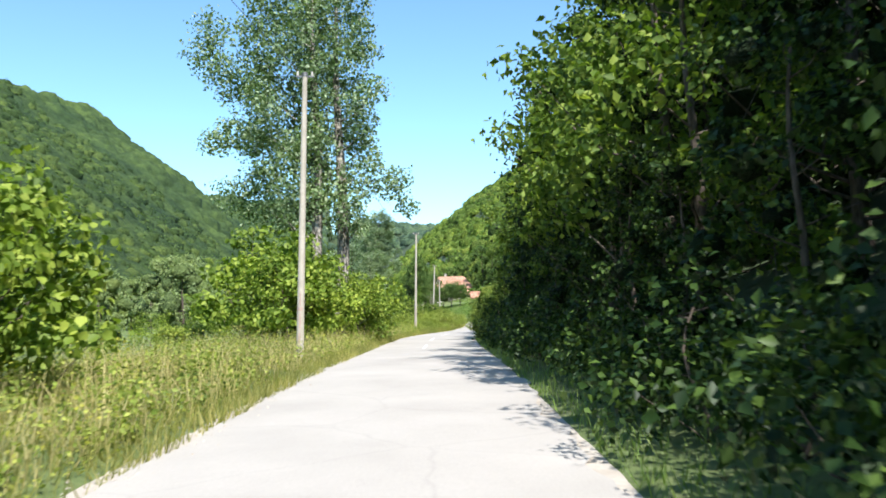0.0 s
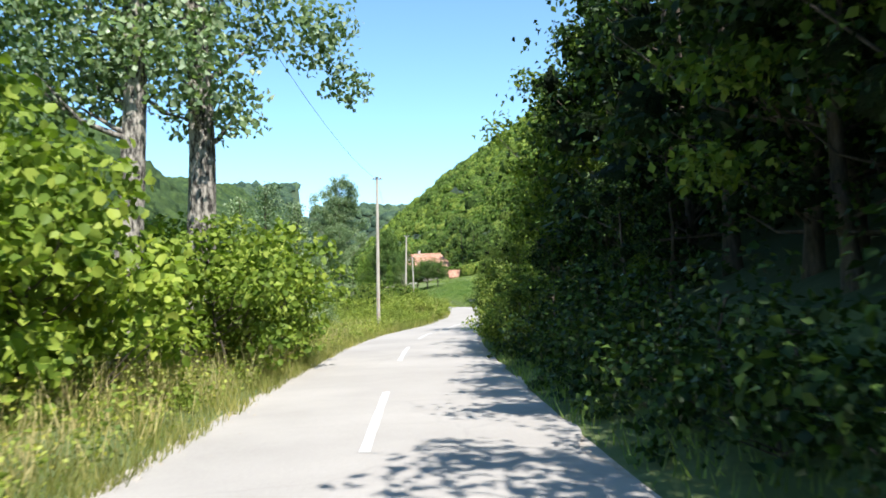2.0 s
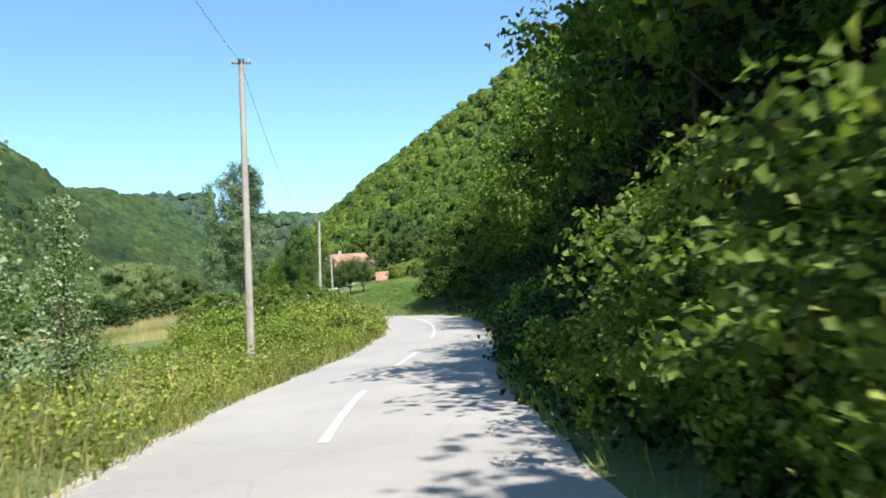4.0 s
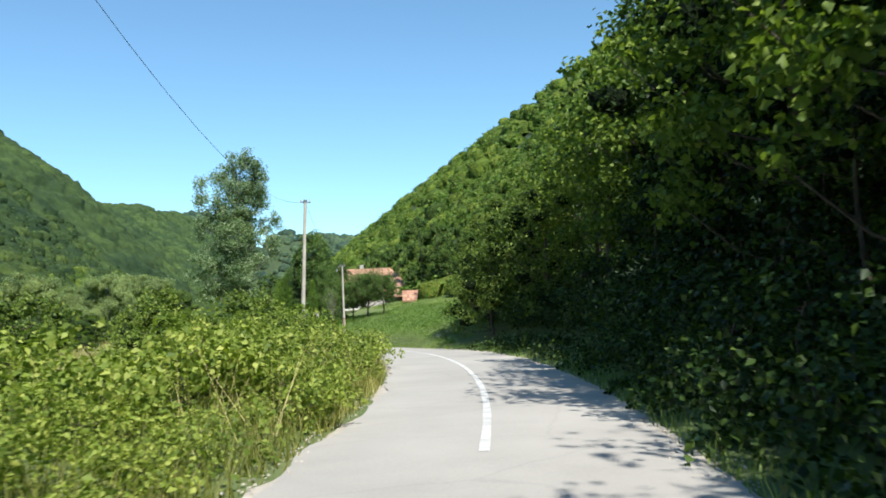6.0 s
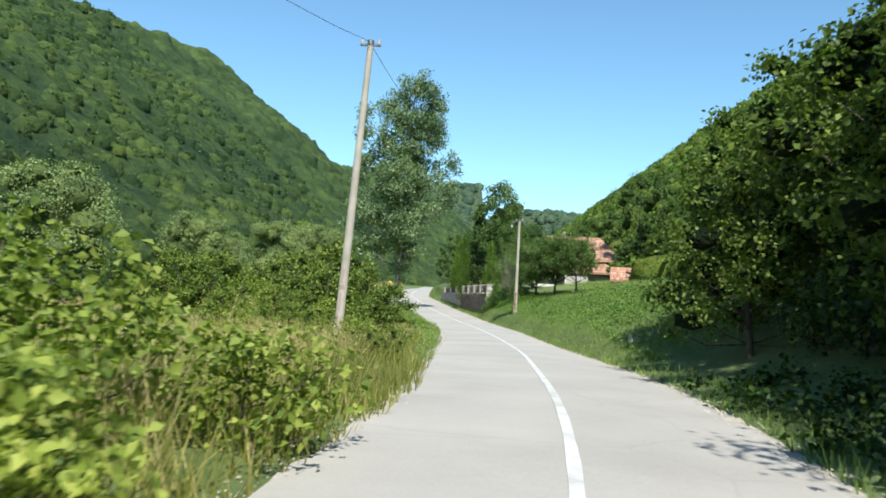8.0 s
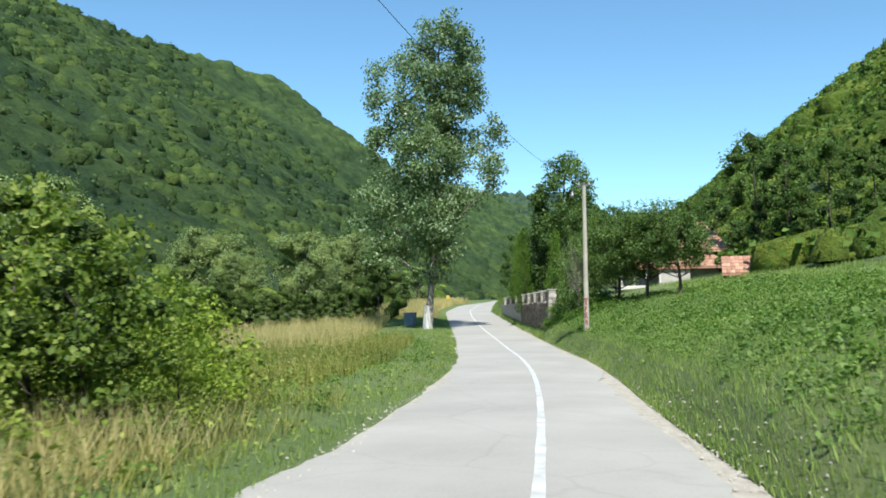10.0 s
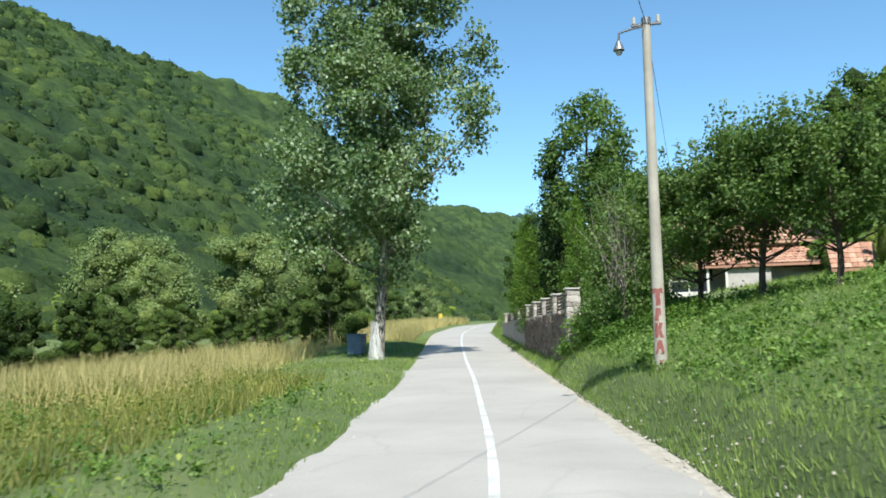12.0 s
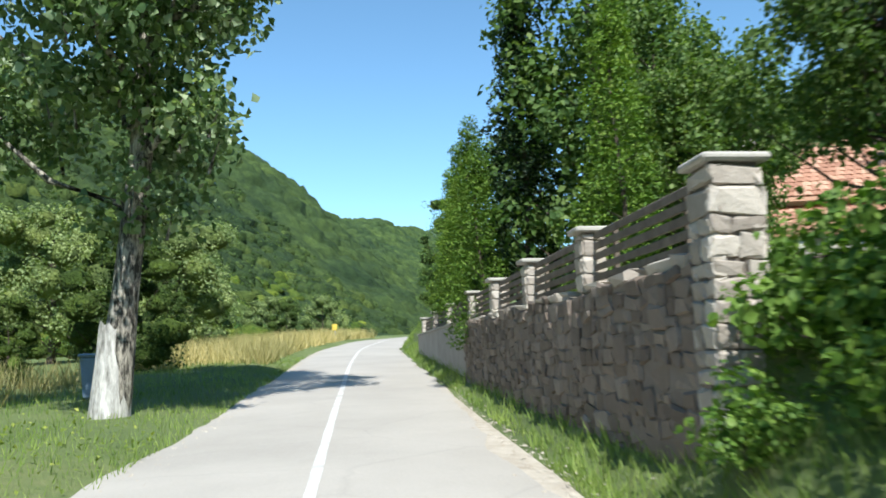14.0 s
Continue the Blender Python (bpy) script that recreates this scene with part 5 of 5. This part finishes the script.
bmesh.ops.create_cone(bm, cap_ends=True, segments=14, radius1=0.1, radius2=0.035, depth=0.16, matrix=Matrix.Translation((-0.47, 0, hh - 0.42)))
part("lamp_shade", bm, M_STEEL, lp, "small grey hanging lamp shade")
bm = bmesh.new()
bmesh.ops.create_uvsphere(bm, u_segments=10, v_segments=8, radius=0.06, matrix=Matrix.Translation((-0.47, 0, hh - 0.53)))
part("lamp_bulb", bm, M_CAP, lp, "white glass bulb")


def cable(a, b, sag, r=0.006):
    a, b = Vector(a), Vector(b)
    pts = [a.lerp(b, i / 16) - Vector((0, 0, sag * 4 * (i / 16) * (1 - i / 16))) for i in range(17)]
    v, f = tube(pts, [r] * 17, 5)
    ob = fast_mesh("overhead_cable", *join([(v, f)]), M_WIRE)
    return tagged(ob, "black twisted overhead cable strung between poles", "cable", "overhead cables")


SAGS = (0.9, 1.1, 1.9, 1.05, 0.15)
tops = [(-5.5, -20, 8.3)] + [(x + math.sin(radians(a)) * 7.5, y, t - 0.08) for x, y, t, a, _ in POLES] + [(-1.6, 180.6, 9.3)]
for a, b, sag in zip(tops, tops[1:], SAGS):
    cable(a, b, sag)
pole(-5.5, -20, 8.3, 0)


# ---------- stone wall with pillars and rail fence ----------
WALL_DIR = Vector((WALL_B[0] - WALL_A[0], WALL_B[1] - WALL_A[1], 0)).normalized()
WALL_RZ = math.degrees(math.atan2(WALL_DIR.y, WALL_DIR.x))     # local x runs along the wall, local +y faces the road
WALL_TOP = 2.2


def stone_meshes(count, seed, material, bulge=0.12):
    """Rough blocks of unit size, each with its own worn corners."""
    out = []
    rng = random.Random(seed)
    for _ in range(count):
        bm = bmesh.new()
        bmesh.ops.create_cube(bm, size=1.0)
        bmesh.ops.bevel(bm, geom=bm.edges[:], offset=0.13, segments=1, affect="EDGES")
        for v in bm.verts:
            v.co += Vector((rng.uniform(-0.12, 0.12), rng.uniform(-0.14, 0.14), rng.uniform(-0.15, 0.15)))
            if v.co.y > 0.3:
                v.co.y += bulge * (1 - 3 * v.co.x * v.co.x - 3 * v.co.z * v.co.z)
        me = bpy.data.meshes.new("stone")
        bm.to_mesh(me)
        bm.free()
        me.materials.append(material)
        out.append(me)
    return out


STONES = stone_meshes(8, 9, M_STONE)
BROWN_STONES = stone_meshes(14, 19, M_BROWNSTONE_SHADED, 0.04)


def stone(parent, x, y, z, sx, sy, sz, rz=0.0, brown=False):
    ob = new("stone", random.choice(BROWN_STONES if brown else STONES))
    ob.parent = parent
    ob.matrix_basis = pose(x, y, z, random.uniform(-2, 2), random.uniform(-9, 9) if brown else random.uniform(-5, 5), rz) @ Matrix.Diagonal((sx, sy, sz, 1))
    return ob


random.seed(77)
wall = thing("stone_wall", WALL_A[0], WALL_A[1], 0.0, "rough brown rubble stone retaining wall beside the road", "wall", rz=WALL_RZ)
WLEN = 13.4
part("mortar_core", box_bm(WLEN, 0.36, 2.16, (WLEN / 2, 0.0, 1.08)), M_MORTAR, wall)


def split(x0, x1, z0, z1, out):
    """Breaks a face of the wall into uneven blocks."""
    w, hh = x1 - x0, z1 - z0
    if w > 0.75 or (w > 0.4 and w > hh * 3.2):
        c = x0 + w * random.uniform(0.36, 0.64)
        split(x0, c, z0, z1, out)
        split(c, x1, z0, z1, out)
    elif hh > 0.3 or (hh > 0.19 and random.random() < 0.75):
        c = z0 + hh * random.uniform(0.35, 0.65)
        split(x0, x1, z0, c, out)
        split(x0, x1, c, z1, out)
    elif w > 0.34 and random.random() < 0.5:
        c = x0 + w * random.uniform(0.36, 0.64)
        split(x0, c, z0, z1, out)
        split(c, x1, z0, z1, out)
    else:
        out.append((x0, x1, z0, z1))


blocks = []
x = 0.25
while x < WLEN - 0.1:
    w = min(random.uniform(0.7, 1.3), WLEN - x)
    split(x, x + w, 0.3, WALL_TOP + random.uniform(-0.06, 0.08), blocks)
    x += w
for x0, x1, z0, z1 in blocks:
    wy = WALL_A[1] + WALL_DIR.y * (x0 + x1) / 2
    if z1 > float(road_z(wy)) + 0.25:
        st = stone(wall, (x0 + x1) / 2 + random.uniform(-0.02, 0.02), 0.145 + random.uniform(-0.018, 0.018), (z0 + z1) / 2, (x1 - x0) * random.uniform(1.0, 1.1), random.uniform(0.1, 0.12), (z1 - z0) * random.uniform(1.0, 1.12), random.uniform(-4, 4), brown=True)
x = 0.3
while x < WLEN - 0.3:
    w = random.uniform(0.25, 0.6)
    if random.random() < 0.75:
        stone(wall, x + w / 2, random.uniform(-0.03, 0.03), WALL_TOP + 0.03, w * 0.95, 0.34, random.uniform(0.06, 0.15), random.uniform(-6, 6))
    x += w

far_wall = thing("rendered_wall", WALL_A[0], WALL_A[1], 0.0, "old grey rendered garden wall continuing the stone wall", "wall", rz=WALL_RZ)
part("wall_body", box_bm(15.0, 0.28, 2.3, (WLEN + 7.55, 0.0, 1.15), 0.02), M_RENDER, far_wall)
part("coping", box_bm(15.0, 0.36, 0.06, (WLEN + 7.55, 0.0, 2.33), 0.012), M_CAP, far_wall)


def wall_pos(u):
    return WALL_A[0] + WALL_DIR.x * u, WALL_A[1] + WALL_DIR.y * u


# the tall end pillar of stone
px, py = wall_pos(0.0)
pil = thing("stone_pillar", px, py, 0.0, "tall rough stone pillar with flat cap ending the wall", "pillar", rz=WALL_RZ)
part("pillar_core", box_bm(0.33, 0.33, 2.5, (0, 0, 1.6)), M_MORTAR, pil)
z = 0.55
while z < 2.8:
    ch = min(random.uniform(0.12, 0.22), 2.83 - z)
    cut = random.choice((0.5, 0.38, 0.62, 1.0))
    for face in range(4):
        a = face * 90.0
        ca, sa = math.cos(radians(a)), math.sin(radians(a))
        for lo, hi in ((0.0, cut), (cut, 1.0)):
            if hi - lo < 0.05:
                continue
            mid = ((lo + hi) / 2 - 0.5) * 0.4
            stone(pil, ca * mid - sa * 0.148, sa * mid + ca * 0.148, z + ch / 2, (hi - lo) * 0.39, 0.11, ch * 0.95, a)
    z += ch
    if ch < 0.04:
        break
part("cap", box_bm(0.5, 0.5, 0.06, (0, 0, 2.88), 0.02), M_CAP, pil, "pale flat stone cap slab")

# the smaller pillars and rails between them
SMALL = [3.5, 6.65, 9.8, 12.95, 17.4, 21.6, 26.2]
for k, u in enumerate(SMALL):
    px, py = wall_pos(u)
    sp = thing("fence_pillar", px, py, 0.0, "short pale stone fence pillar standing on the wall", "pillar", "fence pillars", WALL_RZ)
    lo = 2.2 if u < WLEN - 1 else (0.9 if u < 14 else 2.3)
    part("pillar_core", box_bm(0.26, 0.26, 2.86 - lo, (0, 0, (2.86 + lo) / 2), 0.02), M_CAP, sp)
    z = lo + 0.02
    while z < 2.8:
        ch = min(random.uniform(0.13, 0.2), 2.84 - z)
        for a in (90.0, 270.0, 0.0):
            ca, sa = math.cos(radians(a)), math.sin(radians(a))
            stone(sp, -sa * 0.125, ca * 0.125, z + ch / 2, 0.27, 0.07, ch * 0.93, a)
        z += ch
    part("cap", box_bm(0.44, 0.44, 0.06, (0, 0, 2.89), 0.015), M_CAP, sp)
bays = [0.0] + SMALL
for a, b in zip(bays, bays[1:]):
    px, py = wall_pos((a + b) / 2)
    fence = thing("rail_fence", px, py, 0.0, "weathered dark wooden rail fence panel between pillars", "fence", "fence panels", WALL_RZ)
    ln = b - a - 0.3
    for r in range(5):
        bm = box_bm(ln, 0.028, 0.075, (0, 0, 2.35 + r * 0.115), 0.006)
        for v in bm.verts:
            v.co.z += random.uniform(-0.008, 0.008)
        part("rail", bm, M_RAIL, fence)
    for sx in (-0.3, 0.3):
        part("fence_post", box_bm(0.06, 0.05, 0.62, (sx * ln, -0.04, 2.53), 0.006), M_RAIL, fence)

# ---------- house ----------
HX, HY, HZ = 1.9, 179.0, 3.9
house = thing("house", HX, HY, HZ, "old whitewashed cottage with two tiers of red tiled roof", "house")
part("wall", box_bm(8.0, 6.2, 3.4, (0, 3.15, 0.95)), M_WHITEWALL, house)


def tile_mesh():
    bm = bmesh.new()
    k = 4
    rows = []
    for yy, zz in ((0.0, 0.03), (0.44, 0.0)):
        row = []
        for i in range(k + 1):
            s = i / k
            row.append(bm.verts.new(((s - 0.5) * 0.27, yy, zz + 0.028 * math.sin(math.pi * s))))
        rows.append(row)
    for i in range(k):
        bm.faces.new((rows[0][i], rows[0][i + 1], rows[1][i + 1], rows[1][i]))
    front = [bm.verts.new((v.co.x, v.co.y, v.co.z - 0.03)) for v in rows[0]]
    for i in range(k):
        bm.faces.new((front[i], front[i + 1], rows[0][i + 1], rows[0][i]))
    me = bpy.data.meshes.new("tile")
    bm.to_mesh(me)
    bm.free()
    me.materials.append(M_TILE)
    return me


TILE = tile_mesh()


def roof_plane(parent, x0, x1, y0, z0, y1, z1, hip_l=0.0, hip_r=0.0, under=True):
    """A tiled slope from an eave (y0, z0) up to (y1, z1); hip_l and hip_r: how much it narrows towards the top."""
    bm = bmesh.new()
    c = [(x0, y0, z0 - 0.03), (x1, y0, z0 - 0.03), (x1 - hip_r, y1, z1 - 0.03), (x0 + hip_l, y1, z1 - 0.03)]
    lo = [bm.verts.new(p) for p in c]
    hi = [bm.verts.new((p[0], p[1], p[2] - 0.12)) for p in c]
    bm.faces.new(lo)
    bm.faces.new(hi[::-1])
    for i in range(4):
        bm.faces.new((lo[i], hi[i], hi[(i + 1) % 4], lo[(i + 1) % 4]))
    bmesh.ops.recalc_face_normals(bm, faces=bm.faces[:])
    slab = part("roof", bm, M_TILE, parent, "red-brown clay tile roof slope")
    ln = math.hypot(y1 - y0, z1 - z0)
    ang = math.degrees(math.atan2(z1 - z0, y1 - y0))
    r = 0.0
    while r < ln - 0.2:
        s = r / ln
        a, b = x0 + hip_l * s, x1 - hip_r * s
        n = int((b - a) / 0.262)
        for i in range(n):
            x = a + (b - a) * (i + 0.5) / n
            ob = new("tile", TILE)
            ob.parent = slab
            ob.matrix_basis = pose(x, y0 + (y1 - y0) * s + random.uniform(-0.01, 0.01), z0 + (z1 - z0) * s + random.uniform(-0.004, 0.006), ang + random.uniform(-1, 1), 0, random.uniform(-1.2, 1.2))
        r += 0.36
    return slab


roof_plane(house, -4.1, 4.3, -0.45, 2.5, 3.1, 4.95, 0.6, 2.1)
# plain back slope and hip end of the main roof
bm = bmesh.new()
rv = [bm.verts.new(p) for p in ((-3.5, 3.1, 4.9), (2.2, 3.1, 4.9), (4.3, -0.45, 2.45), (4.3, 6.7, 2.45), (-4.1, 6.7, 2.45), (-4.1, -0.45, 2.45))]
for q in ((0, 1, 3, 4), (1, 2, 3), (0, 4, 5)):
    bm.faces.new([rv[i] for i in q])
part("back_roof", bm, M_TILE, house)
part("ridge", box_bm(5.8, 0.24, 0.14, (-0.65, 3.1, 4.98), 0.05), M_TILE, house)
roof_plane(house, -3.95, 4.1, -2.2, 1.15, -0.05, 2.2, 0.0, 1.3)
for x in (-3.85, -1.9, -0.95, 3.85):
    part("porch_post", box_bm(0.13, 0.13, 2.0, (x, -1.95, 0.1), 0.01), M_WHITEWALL, house)
part("porch_beam", box_bm(7.9, 0.12, 0.14, (0.05, -1.95, 1.03), 0.01), M_DARKWOOD, house)
part("porch_floor", box_bm(8.0, 2.1, 0.6, (0.1, -1.05, -0.98), 0.02), M_RENDER, house)
part("front_wall", box_bm(2.15, 0.22, 1.75, (0.18, -1.85, 0.1), 0.01), M_PLASTER_SHADED, house, "pale plastered front wall")
# grey render paints the shade on this recessed wall
part("side_wall", box_bm(2.6, 0.2, 1.75, (2.6, -1.0, 0.1), 0.01), M_RENDER, house, "plastered wall set back under the eave, shade put into its grey")
part("parapet", box_bm(1.86, 0.12, 0.5, (-2.88, -1.95, -0.45), 0.01), M_WHITEWALL, house)
glaz = part("porch_window", box_bm(1.86, 0.09, 0.07, (-2.88, -1.95, 0.38), 0.008), M_WHITEWALL, house, "white painted porch window frame")
part("mullion", box_bm(0.07, 0.08, 0.62, (-2.88, -1.95, 0.08), 0.008), M_WHITEWALL, glaz)
for x in (-3.34, -2.42):
    part("pane", box_bm(0.82, 0.02, 0.56, (x, -1.95, 0.08)), M_GLASS, glaz)
for x in (-2.2, 2.6):
    win = part("window", box_bm(1.1, 0.08, 1.1, (x, 0.02, 1.0), 0.01), M_DARKWOOD, house)
    part("pane", box_bm(0.95, 0.03, 0.95, (x, -0.03, 1.0)), M_GLASS, win)
dr_ = part("door", box_bm(0.95, 0.08, 2.0, (0.3, 0.02, 0.55), 0.01), M_DARKWOOD, house)
part("handle", box_bm(0.03, 0.06, 0.12, (0.65, -0.06, 0.55), 0.005), M_STEEL, dr_)
part("cable_mast", box_bm(0.06, 0.06, 2.2, (-3.5, 1.6, 4.4), 0.01), M_STEEL, house)
part("chimney", box_bm(0.5, 0.5, 1.1, (-1.5, 3.4, 5.0), 0.02), M_CAP, house)

shed = thing("shed", 6.2, 171.6, 3.5, "small dark wooden shed with red tiled roof", "shed")
part("wall", box_bm(1.6, 1.9, 1.0, (0, 0.2, 0.3), 0.02), M_DARKWOOD, shed)
roof_plane(shed, -0.95, 1.0, -1.0, 0.72, 0.4, 1.95)
bm = bmesh.new()
rv = [bm.verts.new(p) for p in ((-0.8, -0.75, 0.75), (-0.8, 1.1, 0.75), (-0.8, 0.4, 1.75), (-0.72, -0.75, 0.75), (-0.72, 1.1, 0.75), (-0.72, 0.4, 1.75))]
for q in ((0, 1, 2), (3, 5, 4), (0, 3, 4, 1), (1, 4, 5, 2), (2, 5, 3, 0)):
    bm.faces.new([rv[i] for i in q])
part("gable", bm, M_DARKWOOD, shed)

# ---------- small things ----------
bn = thing("rubbish_bin", -15.1, 165.0, h(-15.1, 165.0), "faded blue plastic rubbish bin in the shade behind the poplar", "bin")
bm = box_bm(0.75, 0.6, 0.85, (0, 0, 0.45), 0.04)
for v in bm.verts:
    if v.co.z < 0.4:
        v.co.x *= 0.85
        v.co.y *= 0.85
part("bin_body", bm, M_BIN, bn)
part("bin_lid", box_bm(0.8, 0.66, 0.07, (0, 0, 0.91), 0.025), M_BIN, bn)
mk = thing("marker_post", -24.6, 208.0, h(-24.6, 208.0), "small yellow roadside marker post at the bend", "marker post")
part("post", box_bm(0.1, 0.1, 1.0, (0, 0, 0.5), 0.01), M_CAP, mk)
part("plate", box_bm(0.35, 0.03, 0.45, (0, -0.07, 0.95), 0.01), M_YELLOW, mk)
heap = thing("stone_heap", 5.85, 115.4, h(5.85, 115.4), "small heap of pale stones and soil on the bank", "stones")
random.seed(91)
for k in range(26):
    a, q = random.uniform(0, 6.283), random.uniform(0, 0.75)
    hx, hy = q * math.cos(a) * 1.3, q * math.sin(a)
    w = random.uniform(0.06, 0.17)
    stone(heap, hx, hy, h(5.85 + hx, 115.4 + hy) - h(5.85, 115.4) + w * 0.25, w * 1.3, w, w * 0.8, random.uniform(0, 180))
# pale rock on the crest of the mountainside
crag = thing("rock_outcrop", -226.0, 628.0, h(-226, 628) - 3.0, "pale grey limestone crag on the mountain crest", "rock")
bm = bmesh.new()
bmesh.ops.create_icosphere(bm, subdivisions=4, radius=1.0)
for v in bm.verts:
    p = v.co.copy()
    f = 1 + 0.35 * noise.noise(p * 1.7) + 0.2 * noise.noise(p * 4.1) + 0.1 * noise.noise(p * 9.0)
    v.co = Vector((p.x * 9 * f, p.y * 8 * f, p.z * 11 * f))
part("rock_face", bm, M_ROCK, crag)
